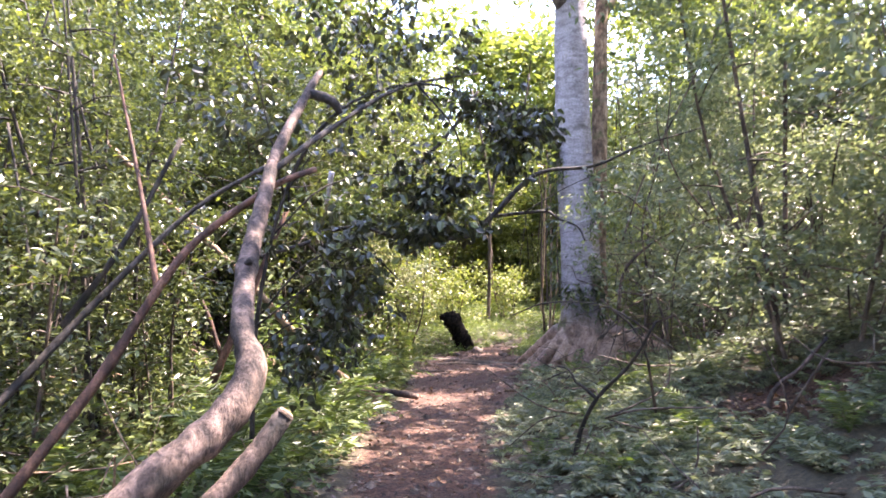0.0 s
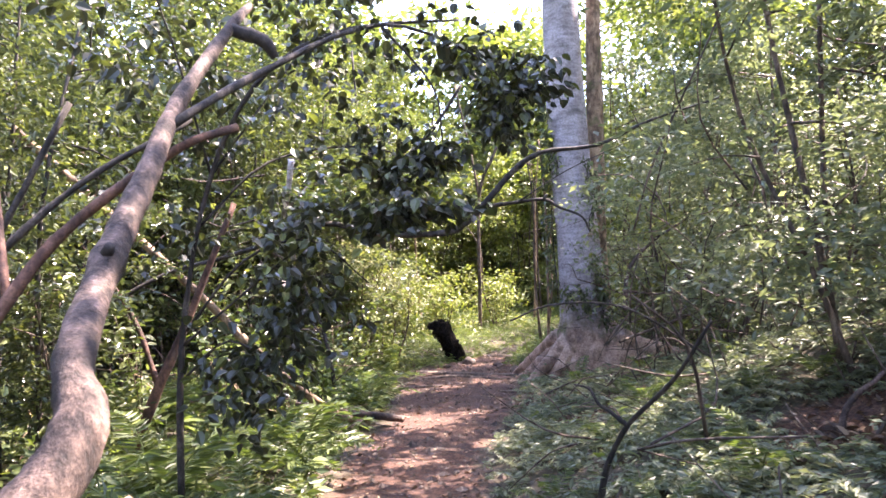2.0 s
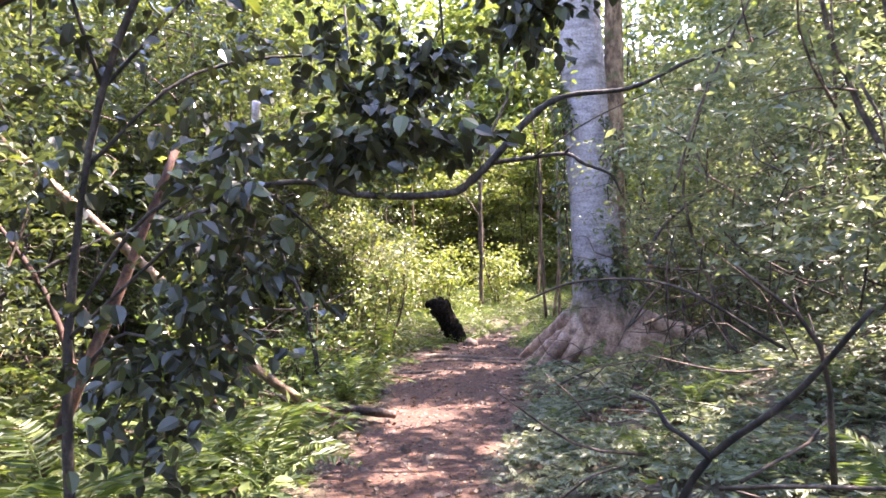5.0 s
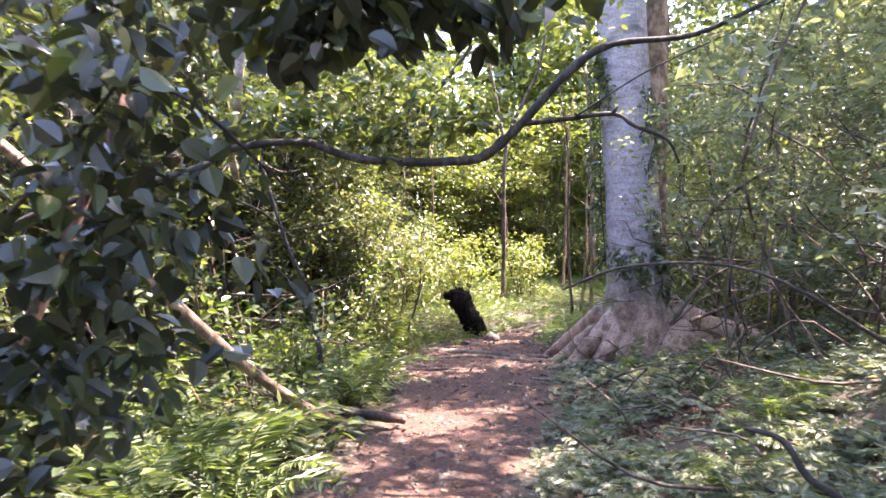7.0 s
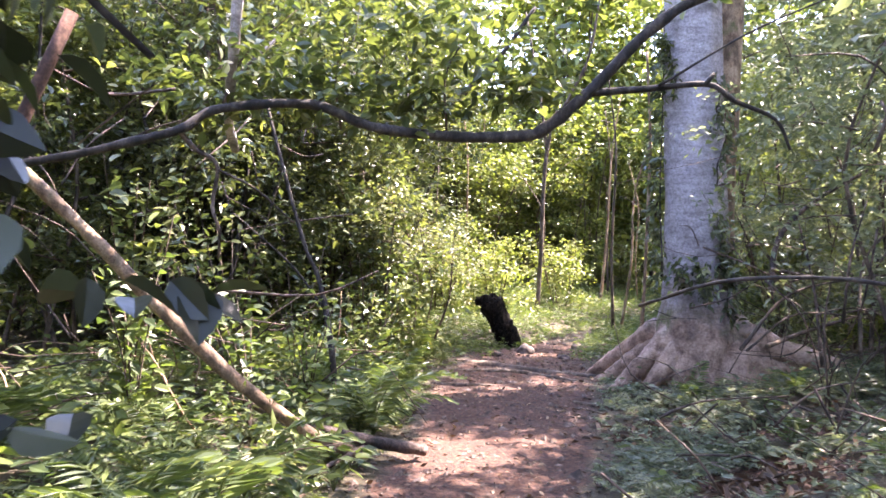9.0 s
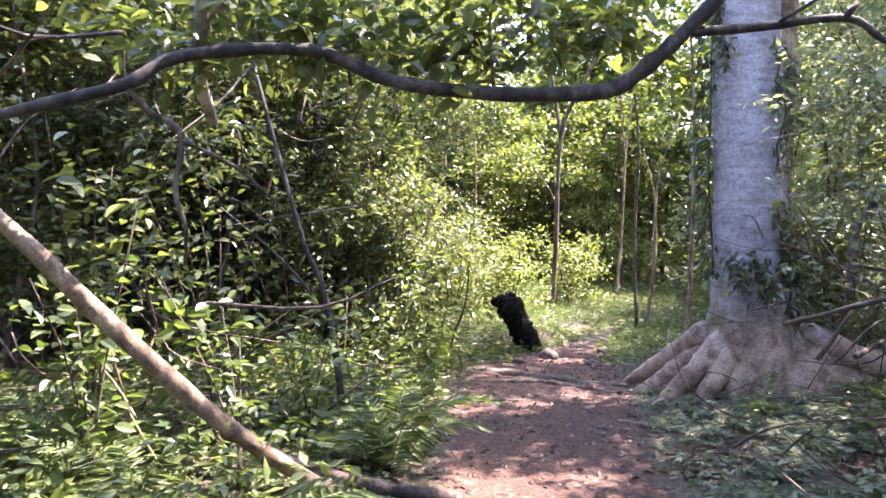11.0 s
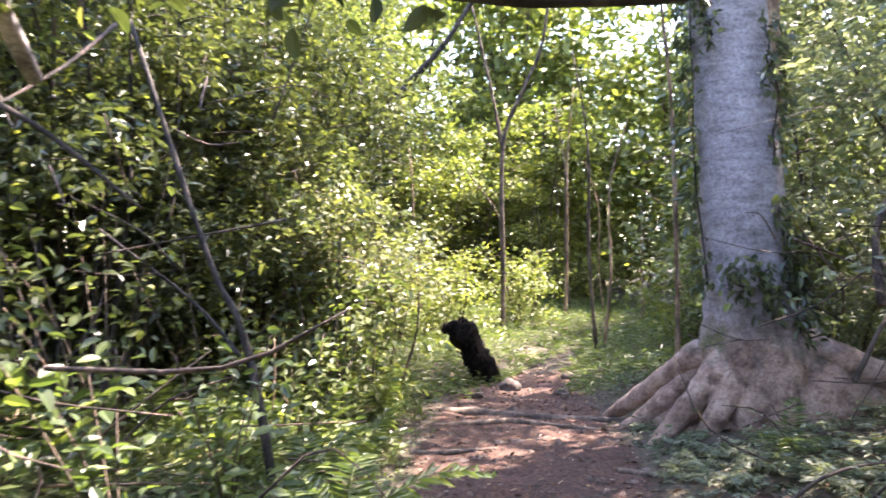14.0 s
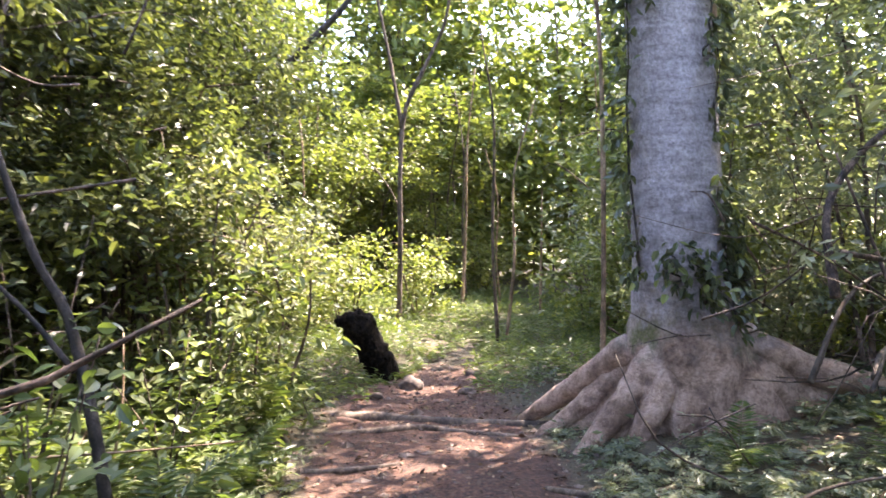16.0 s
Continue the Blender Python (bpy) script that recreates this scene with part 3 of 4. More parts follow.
bare_branch("hanging_vine", "crooked thin brown dead vine hanging from the branch", [([(-1.57, 8.1, 1.57), (-1.5, 8.15, 1.48), (-1.4, 8.2, 1.4), (-1.42, 8.2, 1.18), (-1.38, 8.2, 1.05), (-1.4, 8.25, 0.9)], 0.016, 0.006), ([(-1.4, 8.2, 1.38), (-1.2, 8.25, 1.28), (-1.0, 8.3, 1.1)], 0.009, 0.004)], BARK_BROWN)
bare_branch("dead_twig", "dark forked dead twig standing out of the bank", [([(1.03, 5.45, -0.1), (1.06, 5.38, 0.12), (1.15, 5.23, 0.39), (1.31, 4.9, 0.7), (1.4, 4.6, 1.03)], 0.022, 0.008), ([(1.15, 5.23, 0.38), (1.06, 5.28, 0.46), (1.0, 5.3, 0.5), (0.96, 5.35, 0.58), (0.88, 5.4, 0.6)], 0.014, 0.006)], BARK_DARK)
bare_branch("bent_branch", "bent bare grey branch stuck in the bank", [([(2.56, 5.57, 0.0), (2.59, 5.57, 0.3), (2.68, 5.57, 0.44), (2.83, 5.57, 0.55), (3.05, 5.57, 0.8)], 0.025, 0.014)], BARK_DEAD)
bare_branch("arching_stem", "thin dark arching stem over the bank", [([(0.8, 8.0, 0.75), (1.15, 7.6, 0.92), (1.7, 7.2, 0.9), (2.3, 6.9, 0.5)], 0.008, 0.012)], BARK_DARK, sides=6)
bare_branch("thin_liana", "thin straight dark liana crossing the leaves", [([(2.2, 8.6, 1.6), (2.45, 8.6, 2.35), (3.1, 8.7, 3.6), (3.7, 8.8, 4.8)], 0.012, 0.01)], BARK_BROWN, sides=6)
for k, (pts, r0) in enumerate([([(2.95, 11.8, 0.5), (3.1, 12.05, 1.08), (3.5, 12.2, 1.5), (4.2, 12.4, 1.9)], 0.035), ([(2.6, 11.6, 0.0), (3.2, 11.9, 0.55), (4.2, 12.2, 0.75)], 0.02), ([(2.9, 11.7, 0.8), (3.6, 11.8, 0.72), (4.6, 12.2, 0.8)], 0.02),
                            ([(3.3, 11.4, -0.1), (3.4, 11.9, 0.7), (3.3, 12.2, 1.5)], 0.02), ([(2.4, 10.9, 0.1), (3.0, 11.3, 0.4), (3.9, 11.6, 0.35)], 0.012), ([(3.6, 11.3, 0.0), (3.9, 11.9, 0.9), (4.5, 12.2, 1.4)], 0.018),
                            ([(2.2, 11.6, 1.0), (2.9, 11.8, 0.75), (3.8, 11.9, 0.25)], 0.011), ([(2.7, 11.2, 0.1), (3.3, 11.7, 0.2), (4.4, 12.0, 0.5)], 0.025), ([(2.35, 5.2, 0.0), (2.6, 5.1, 0.45), (2.75, 5.0, 0.78)], 0.016), ([(2.5, 4.9, 0.0), (2.9, 5.0, 0.35), (3.4, 5.2, 0.75)], 0.022), ([(2.2, 5.0, 0.0), (2.7, 4.8, 0.16), (3.3, 4.9, 0.32)], 0.018), ([(1.5, 10.6, -0.5), (2.0, 10.8, -0.35), (2.7, 10.7, -0.25)], 0.014)]):
    bare_branch("brushwood", "bare grey-brown dead branch tangled on the bank", [(pts, r0, r0 * 0.5)], BARK_DEAD if k % 3 == 0 else BARK_BROWN, sides=7)["group"] = "tangle of dead branches"


for nm, lb, limbs, mt in (
    ("slender_tree", "slender dark leaning stem in the shrubs", [([(-1.35, 11.3, -0.7), (-1.45, 11.35, 0.0), (-1.61, 11.5, 0.56), (-1.8, 11.5, 1.0), (-2.3, 11.6, 2.6)], 0.035, 0.015), ([(-1.55, 11.4, 0.3), (-1.9, 11.5, 0.7), (-2.5, 11.5, 1.2)], 0.015, 0.006)], BARK_DARK),
    ("slender_tree", "tall thin forked tree in the sunlit clearing", [([(1.4, 22, -1.25), (1.45, 22, 0.4), (1.53, 22, 3.2), (2.0, 22, 4.4), (2.45, 22, 5.4), (2.7, 22, 7)], 0.06, 0.03), ([(1.53, 22, 3.1), (1.3, 22, 4.5), (0.9, 22, 6.5)], 0.05, 0.02)], BARK_BROWN),
    ("slender_tree", "dark tree leaning over the shrubs", [([(-1.78, 20, -1.1), (-1.7, 20, 1.4), (-1.3, 20, 3.2), (-0.5, 20, 4.1), (0.25, 20, 4.9), (1.0, 20, 6)], 0.11, 0.04), ([(-1.7, 20, 1.3), (-1.75, 20, 4), (-1.9, 20, 7)], 0.06, 0.03)], BARK_DARK),
    ("slender_pole", "thin straight pale sapling stem before the great trunk", [([(2.0, 13.4, -0.75), (2.06, 13.45, 0.4), (2.08, 13.5, 2.2), (2.0, 13.5, 3.4)], 0.028, 0.015)], BARK_TAN),
    ("slender_tree", "thin brown stem rising on the bank", [([(4.0, 8.2, 0.2), (3.9, 8.0, 1.4), (3.85, 7.9, 2.4), (3.7, 7.6, 3.6)], 0.035, 0.02)], BARK_DEAD),
    ("leaning_tree", "dark thin stem leaning through the undergrowth", [([(-3.0, 3.6, 0.0), (-2.55, 4.0, 0.6), (-2.1, 4.3, 1.2), (-1.6, 4.5, 1.75), (-1.1, 4.7, 2.1)], 0.03, 0.014)], BARK_DARK),
    ("leaning_tree", "dark thin stem leaning through the undergrowth", [([(-3.1, 4.6, 0.0), (-2.8, 4.8, 0.7), (-2.3, 5.0, 1.5), (-1.9, 5.1, 2.3)], 0.035, 0.016), ([(-2.8, 4.8, 0.7), (-2.9, 4.9, 1.5), (-3.1, 5.0, 2.4)], 0.018, 0.008)], BARK_DARK),
    ("leaning_tree", "reddish brown leaning stem in the undergrowth", [([(-2.5, 7.0, -0.3), (-2.2, 7.0, 0.4), (-2.0, 7.1, 0.9), (-1.6, 7.2, 1.9)], 0.05, 0.025), ([(-2.2, 7.0, 0.4), (-2.45, 7.1, 1.0), (-2.9, 7.2, 1.6)], 0.025, 0.012)], BARK_RED)):
    bare_branch(nm, lb, limbs, mt, "tree")


def black_stump():
    t = thing("stump", (0.58, 17.0, -0.98), "short black rotten stump leaning over the path", "stump")
    V, f, c = tube([(0.0, 0, -0.1), (-0.07, 0, 0.2), (-0.22, 0, 0.5), (-0.37, 0, 0.78), (-0.46, 0, 0.92)], [0.23, 0.205, 0.195, 0.205, 0.12], 22, 0.075, steps=6)
    part("trunk", mesh_of("trunk", V, [f, c], CHAR, True), t)
    k = rng.integers(0, len(V) - 2, 420)
    b = V[k]
    part("fibre", leaf_mesh("fibre", b, rng.normal(0, 1, (420, 3)), rng.uniform(0.03, 0.08, 420), 0.025, CHAR, False), t, "black ragged fibres")["kind"] = "stuff"
    part("snag", limb_mesh("snag", [tube([(-0.36, -0.03, 0.78), (-0.54, -0.04, 0.84), (-0.66, -0.05, 0.8)], [0.16, 0.11, 0.06], 8, 0.15)], CHAR), t)


black_stump()

# ---------------------------------------------------------------- shrubs and trees
def shrub(name, label, height, width, n, leaf, material, bark, stems=5, low=0.15, per=14, lean=0.25, fine=False, narrow=0.5, at=(0, 0, 0)):
    """A bush or sapling: several tapered stems and a ragged crown of leaf clumps along them."""
    t = thing(name, at, label, "tree" if height > 4 else "shrub")
    pieces, blobs = [], []
    for s in range(stems):
        a = rng.uniform(0, 2 * np.pi)
        reach = rng.uniform(0.2, 1.0) * width * 0.5
        h = height * rng.uniform(0.7, 1.0)
        foot = np.array([math.cos(a), math.sin(a), 0]) * 0.1 * width
        top = np.array([math.cos(a) * reach, math.sin(a) * reach, h])
        mid = (foot + top) / 2 + rng.normal(0, lean * 0.22 * height ** 0.7, 3) * [1, 1, 0.2]
        r0 = 0.008 + 0.006 * height * rng.uniform(0.6, 1.1)
        pieces.append(tube([foot - [0, 0, 0.15], foot * 0.7 + mid * 0.3, mid, mid * 0.4 + top * 0.6, top], np.linspace(r0, r0 * 0.25, 5), 6, 0.06, steps=3))
        for q in np.linspace(low, 1.0, 5):
            c = foot + (mid - foot) * min(1, q * 2) if q < 0.5 else mid + (top - mid) * (q - 0.5) * 2
            side = rng.normal(0, 1, 3) * [1, 1, 0.25]
            tip = c + unit(side) * width * 0.3 * rng.uniform(0.4, 1)
            pieces.append(tube([c, (c + tip) / 2 + [0, 0, 0.05], tip], [r0 * 0.4, r0 * 0.25, r0 * 0.12], 4, 0.05, steps=2))
            wd = width * rng.uniform(0.16, 0.3)
            blobs.append((tip, (wd, wd, wd * rng.uniform(0.5, 0.8))))
    part("stem", limb_mesh("stem", pieces, bark), t)
    b, w, _ = clumped(n, blobs, per, leaf * 1.9, 0.25)
    L = leaf * rng.uniform(0.7, 1.25, len(b))
    part("foliage", leaf_mesh("foliage", b, w, L, L * narrow, material, fine), t)
    return t


def spread(variants, spots, scale=(0.85, 1.2), group=""):
    """Stand copies of the variants on the ground at the spots."""
    for k, (x, y) in enumerate(spots):
        v = variants[k % len(variants)]
        s = rng.uniform(*scale)
        m = Matrix.Translation(on_ground(x, y, -0.03)) @ Matrix.Rotation(rng.uniform(0, 6.28), 4, "Z")
        c = copy_thing(v, m)
        c.scale = (s, s, s * rng.uniform(0.9, 1.1))
        if group:
            c["group"] = group


def scatter(n, x0, x1, y0, y1, gap, clear=0.5, keep=None):
    out = []
    for _ in range(n * 30):
        if len(out) >= n:
            break
        x, y = rng.uniform(x0, x1), rng.uniform(y0, y1)
        if np.interp(y, PATH_Y, PATH_L) - clear < x < np.interp(y, PATH_Y, PATH_R) + clear or (x - 2.6) ** 2 + (y - 13.1) ** 2 < 2.0:
            continue
        if keep and not keep(x, y):
            continue
        if all((x - a) ** 2 + (y - b) ** 2 > gap * gap for a, b in out):
            out.append((x, y))
    return out


PARK = (0, -60, -30)     # master plants stand far behind, under the ground
def park(v):
    for o in (v, *v.children_recursive):
        bpy.data.objects.remove(o, do_unlink=True)


bush = [shrub("shrub", "dense green leafy forest shrub", 2.2, 2.0, 3600, 0.085, LEAF_MID, BARK_BROWN, 5, fine=True, at=PARK), shrub("shrub", "dark glossy-leaved forest shrub", 2.9, 2.2, 3800, 0.09, LEAF_DARK, BARK_BROWN, 5, fine=True, at=PARK)]
sapling = [shrub("sapling", "slender sapling with small dark leaves", 5.0, 3.2, 6800, 0.095, LEAF_DARK, BARK_BROWN, 3, 0.3, 20, 0.5, fine=True, at=PARK), shrub("sapling", "green forest sapling with thin crooked stems", 6.2, 3.4, 6800, 0.11, LEAF_MID, BARK_BROWN, 3, 0.3, 20, 0.5, fine=True, at=PARK)]
pale_sap = [shrub("sapling", "sunlit yellow-green forest sapling", 5.2, 3.0, 4600, 0.13, LEAF_BRIGHT, BARK_BROWN, 3, 0.2, 18, 0.5, at=PARK), shrub("shrub", "sunlit yellow-green shrub beyond the path", 1.9, 2.0, 2600, 0.11, LEAF_BRIGHT, BARK_BROWN, 5, 0.1, at=PARK)]
cool = [shrub("shrub", "tangled blue-green shrub on the bank", 3.0, 2.6, 5600, 0.085, LEAF_COOL, BARK_BROWN, 5, 0.1, 18, 0.5, narrow=0.36, at=PARK), shrub("sapling", "tall blue-green leafy sapling on the bank", 5.4, 3.2, 7200, 0.1, LEAF_COOL, BARK_BROWN, 3, 0.2, 20, 0.5, narrow=0.42, at=PARK)]
tall = [shrub("tree", "tall forest tree with broad green crown", 12, 7.5, 5000, 0.36, LEAF_MID, BARK_BROWN, 3, 0.25, 20, at=PARK), shrub("tree", "tall forest tree with sunlit yellow-green crown", 11, 7.0, 5000, 0.36, LEAF_BRIGHT, BARK_BROWN, 4, 0.15, 20, at=PARK)]
canopy = [shrub("tree", "dark-leaved forest tree arching over the undergrowth", 8.0, 6.0, 9000, 0.15, LEAF_DARK, BARK_BROWN, 3, 0.45, 24, 0.5, fine=True, at=PARK), shrub("tree", "green forest tree with spreading leafy crown", 8.5, 6.0, 9000, 0.16, LEAF_MID, BARK_BROWN, 3, 0.45, 24, 0.5, fine=True, at=PARK)]
thicket = [shrub("sapling", "crowded dark-stemmed sapling with small dark leaves", 4.6, 2.6, 5200, 0.07, LEAF_DARK, BARK_DARK, 7, 0.5, 16, 0.4, fine=True, at=PARK), shrub("sapling", "tall dark sapling with dense glossy crown", 6.0, 3.2, 6000, 0.08, LEAF_DARK, BARK_DARK, 6, 0.5, 18, 0.4, fine=True, at=PARK)]
glint_shrub = shrub("shrub", "small glossy-leaved shrub with sun glints put into its leaf colour", 2.5, 1.2, 2200, 0.065, LEAF_GLINT, BARK_BROWN, 3, 0.68, 14, at=PARK)

spread(bush, scatter(10, -6.5, -1.2, 6.8, 17, 1.5, 0.9, lambda x, y: x < -3.8 or y > 14))
spread(sapling[::-1], scatter(5, -8, -2.4, 6.5, 19, 2.1, 1.6, lambda x, y: y > 11 or x < -4.3))
spread(sapling[:1], [(-3.5, 13.4), (-2.3, 16.0)])
spread(pale_sap, scatter(20, -7, 11, 19.5, 31, 1.7, 1.5))
spread(pale_sap, [(5.0, 16.2), (-0.9, 20.5), (5.4, 18.4), (5.4, 14.6), (-3.2, 18.6)], (0.8, 1.0))
spread(cool, scatter(12, 2.9, 8, 6.0, 17, 1.5, 1.4, lambda x, y: x > (4.9 if 10 < y < 14 else 2.9)))
spread(cool, scatter(5, 3.6, 8, 1.0, 6, 1.7, 2.2))
spread([sapling[0], bush[1]], scatter(9, -8, -3.9, -3, 5.8, 1.6, 1.8))
spread(sapling + cool, scatter(8, -6, 6, -12, -4, 2.2, 0.8))
spread(thicket, [(-3.4, 12.8), (-2.8, 15.6), (-4.4, 14.2), (-3.5, 17.4), (-5.0, 10.4)], (0.9, 1.1))
spread(pale_sap, [(-6.2, 16.0), (-5.4, 14.6), (-7.6, 13.2), (-6.0, 18.6), (-8.4, 16.8), (-4.4, 19.8), (-7.4, 11.4), (-9.0, 14.0)], (0.8, 1.0))
spread(thicket, [(-3.0, 6.2), (-4.6, 7.2), (-4.6, 3.2)], (0.8, 0.95))
spread(cool[1:], [(3.5, 4.2), (5.6, 4.8), (3.8, 2.6)], (0.85, 1.05))
spread(canopy, [(-6.8, 14.0), (-4.8, 20.0), (8.2, 14.0)])
spread(canopy[:1], [(-4.6, 17.0)], (0.9, 1.0))
spread(canopy, [(-3.6, 23.0), (-6.8, 22.5), (-9.6, 20.0), (-2.8, 27.0), (-6.0, 16.6), (-8.4, 17.6)], (1.05, 1.25))
spread(tall[:1], [(-3.4, 29.0), (-6.4, 28.0)], (1.05, 1.15))
spread(thicket[1:], [(-1.7, 18.8), (-3.0, 20.6)], (1.1, 1.2))
spread(tall[1:], [(-1.6, 34.0), (4.4, 34.0)], (1.1, 1.2))
spread(bush[1:], [(-2.8, 4.6), (-2.6, 6.4)], (0.72, 0.8))
spread([glint_shrub], [(-0.85, 14.7), (-1.5, 14.2)], (0.95, 1.05))
spread(tall[1:], [(4.2, 35.0), (7.4, 36.0), (11.5, 35.0), (-3.6, 33.0), (-6.5, 30.0), (15.5, 33.0), (3.4, 43.0)], (1.2, 1.45))
spread(tall, scatter(34, -34, 38, 34, 54, 4.6, 0.8, lambda x, y: abs(x / y + 0.01) > 0.05))
spread(pale_sap[:1], [(-1.6, 29.0), (0.2, 31.5), (1.7, 29.5), (-0.4, 27.0), (2.6, 32.5), (-2.6, 30.5), (3.9, 30.0)], (1.35, 1.6))
spread(tall[:1], [(11.0, 20.5), (12.5, 25.0), (10.5, 28.5), (13.5, 15.5), (12.0, 10.5)], (0.95, 1.1))
spread(cool[1:], [(7.0, 12.8), (6.6, 16.0)], (1.0, 1.25))
spread(tall, scatter(10, -26, -10, -14, 26, 5))
spread(tall, scatter(9, 12, 28, -10, 26, 5))
spread(tall, scatter(5, -12, 12, -26, -12, 4.6))
for v in bush + sapling + pale_sap + cool + tall + canopy + thicket + [glint_shrub]:
    park(v)


# ---------------------------------------------------------------- leafy sapling hanging over the path
def hanging_sapling():
    t = thing("sapling", on_ground(-1.5, 5.5, -0.03), "broad-leaved dark green sapling drooping beside the path", "sapling")
    o = np.array(t.location)
    stems = [[(-1.5, 5.5, -0.2), (-1.45, 5.45, 0.9), (-1.2, 5.3, 1.9), (-0.8, 5.2, 2.5), (-0.2, 5.3, 2.75), (0.35, 5.5, 2.62), (0.65, 5.6, 2.35)], [(-1.4, 5.4, 1.0), (-1.0, 5.2, 1.4), (-0.6, 5.1, 1.5), (-0.3, 5.2, 1.25)], [(-1.3, 5.35, 1.6), (-0.9, 5.5, 2.0), (-0.3, 5.7, 2.1), (0.1, 5.8, 1.9)],
             [(-1.45, 5.45, 0.7), (-1.1, 5.2, 0.95), (-0.75, 5.0, 0.8)], [(-1.2, 5.3, 1.9), (-1.3, 5.0, 2.6), (-1.4, 4.7, 3.1)], [(-0.2, 5.3, 2.75), (0.1, 5.4, 2.4), (0.15, 5.45, 2.05)], [(-1.45, 5.45, 0.9), (-0.9, 5.2, 1.3), (-0.6, 5.0, 1.5)], [(-1.2, 5.3, 1.9), (-0.8, 6.0, 2.8)]]
    part("stem", limb_mesh("stem", [tube(np.array(s) - o, np.linspace(0.022 if i == 0 else 0.009, 0.004, len(s)), 6) for i, s in enumerate(stems)], BARK_DARK), t)
    blobs = [((-0.95, 5.3, 1.5), (0.4, 0.4, 0.45)), ((-0.55, 5.3, 1.75), (0.4, 0.4, 0.35)), ((-0.7, 5.2, 1.1), (0.3, 0.35, 0.35)), ((-0.85, 5.3, 2.3), (0.5, 0.4, 0.4)), ((-0.3, 5.5, 2.35), (0.4, 0.35, 0.3)), ((-0.15, 5.6, 1.95), (0.22, 0.3, 0.3)), ((-1.0, 5.2, 0.7), (0.25, 0.3, 0.3)), ((0.55, 5.6, 2.3), (0.18, 0.16, 0.24)), ((0.68, 5.6, 2.5), (0.22, 0.16, 0.2)), ((0.3, 5.55, 2.6), (0.25, 0.2, 0.2)), ((0.1, 5.45, 1.98), (0.14, 0.14, 0.1)), ((-1.5, 5.2, 2.6), (0.5, 0.5, 0.4)), ((-1.5, 5.5, 1.8), (0.4, 0.4, 0.5)), ((-0.7, 6.0, 2.9), (0.6, 0.5, 0.4)), ((-0.65, 5.0, 1.4), (0.25, 0.3, 0.35)), ((-0.85, 5.1, 0.9), (0.3, 0.3, 0.35)), ((-0.5, 5.45, 2.9), (0.6, 0.4, 0.4)), ((-0.1, 5.4, 3.1), (0.5, 0.4, 0.3)), ((-0.6, 6.0, 3.5), (0.5, 0.5, 0.35)), ((-1.0, 5.7, 3.3), (0.4, 0.4, 0.3)), ((0.05, 5.0, 1.66), (0.32, 0.12, 0.08)), ((-0.2, 4.95, 1.6), (0.15, 0.1, 0.1))]
    b, w, _ = clumped(4400, blobs, 9, 0.085, 0.1)
    L = rng.uniform(0.05, 0.085, len(b))
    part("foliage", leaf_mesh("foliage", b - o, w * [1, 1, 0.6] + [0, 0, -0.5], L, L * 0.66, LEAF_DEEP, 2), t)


hanging_sapling()


def branch_leaves():
    t = thing("leafy_twigs", (-0.5, 8.5, 1.75), "sunlit green leafy twigs along the crooked branch", "foliage")
    b, w, _ = clumped(2400, [((-0.9, 0, 0.25), (0.7, 0.4, 0.25)), ((0.3, 0.1, 0.4), (0.6, 0.4, 0.25)), ((-0.3, 0.1, 0.55), (0.7, 0.4, 0.25)), ((1.2, 0.2, 0.9), (0.6, 0.4, 0.3)), ((-0.9, 0.15, 0.1), (0.5, 0.2, 0.1)), ((0.1, 0.15, 0.06), (0.5, 0.2, 0.1)), ((0.75, 0.2, 0.2), (0.35, 0.2, 0.12)), ((-0.4, 0.2, 0.14), (0.5, 0.2, 0.1))], 10, 0.12, 0.1)
    L = rng.uniform(0.06, 0.11, len(b))
    part("foliage", leaf_mesh("foliage", b, w, L, L * 0.5, LEAF_MID, 2), t)
    for pts in ([(-1, 0, 0), (-0.9, 0.05, 0.3), (-0.6, 0.1, 0.6)], [(0.3, 0.05, -0.1), (0.3, 0.1, 0.3), (0.6, 0.2, 0.7)], [(-0.3, 0, -0.1), (-0.35, 0.05, 0.2), (-0.3, 0.1, 0.5)]):
        part("twig", limb_mesh("twig", [tube(pts, [0.008, 0.006, 0.003], 5)], BARK_BROWN), t)


branch_leaves()


# ---------------------------------------------------------------- ferns and ground cover
def frond_mesh(length, pairs, wide):
    pieces, B, W, L = [], [], [], []
    s = np.linspace(0, 1, 9)
    P = np.stack([np.zeros(9), length * (s - 0.12 * s ** 2), length * (0.75 * s - 0.75 * s ** 2.2)], 1)
    v0 = tube(P, np.linspace(0.006, 0.0015, 9), 4, 0.0, steps=1)
    q = np.linspace(0.14, 0.99, pairs)
    for side in (-1, 1):
        c = np.stack([np.interp(q, s, P[:, k]) for k in range(3)], 1)
        B.append(c)
        W.append(np.stack([np.full(pairs, side * 1.0), np.full(pairs, 0.45), np.full(pairs, -0.15)], 1) + rng.normal(0, 0.1, (pairs, 3)))
        L.append(wide * np.sin(np.pi * np.clip(0.12 + 0.86 * q, 0, 1)) ** 0.8 + 0.015)
    B, W, L = np.vstack(B), np.vstack(W), np.concatenate(L)
    lv, lf = leaves(B, W, L, np.full(len(L), length * 0.75 / pairs), 0.05, False)
    v, f = joined([v0, (lv, lf)])
    return mesh_of("frond", v, f, FERN)


FRONDS = [frond_mesh(0.6, 20, 0.12), frond_mesh(0.8, 24, 0.15), frond_mesh(0.45, 16, 0.1)]


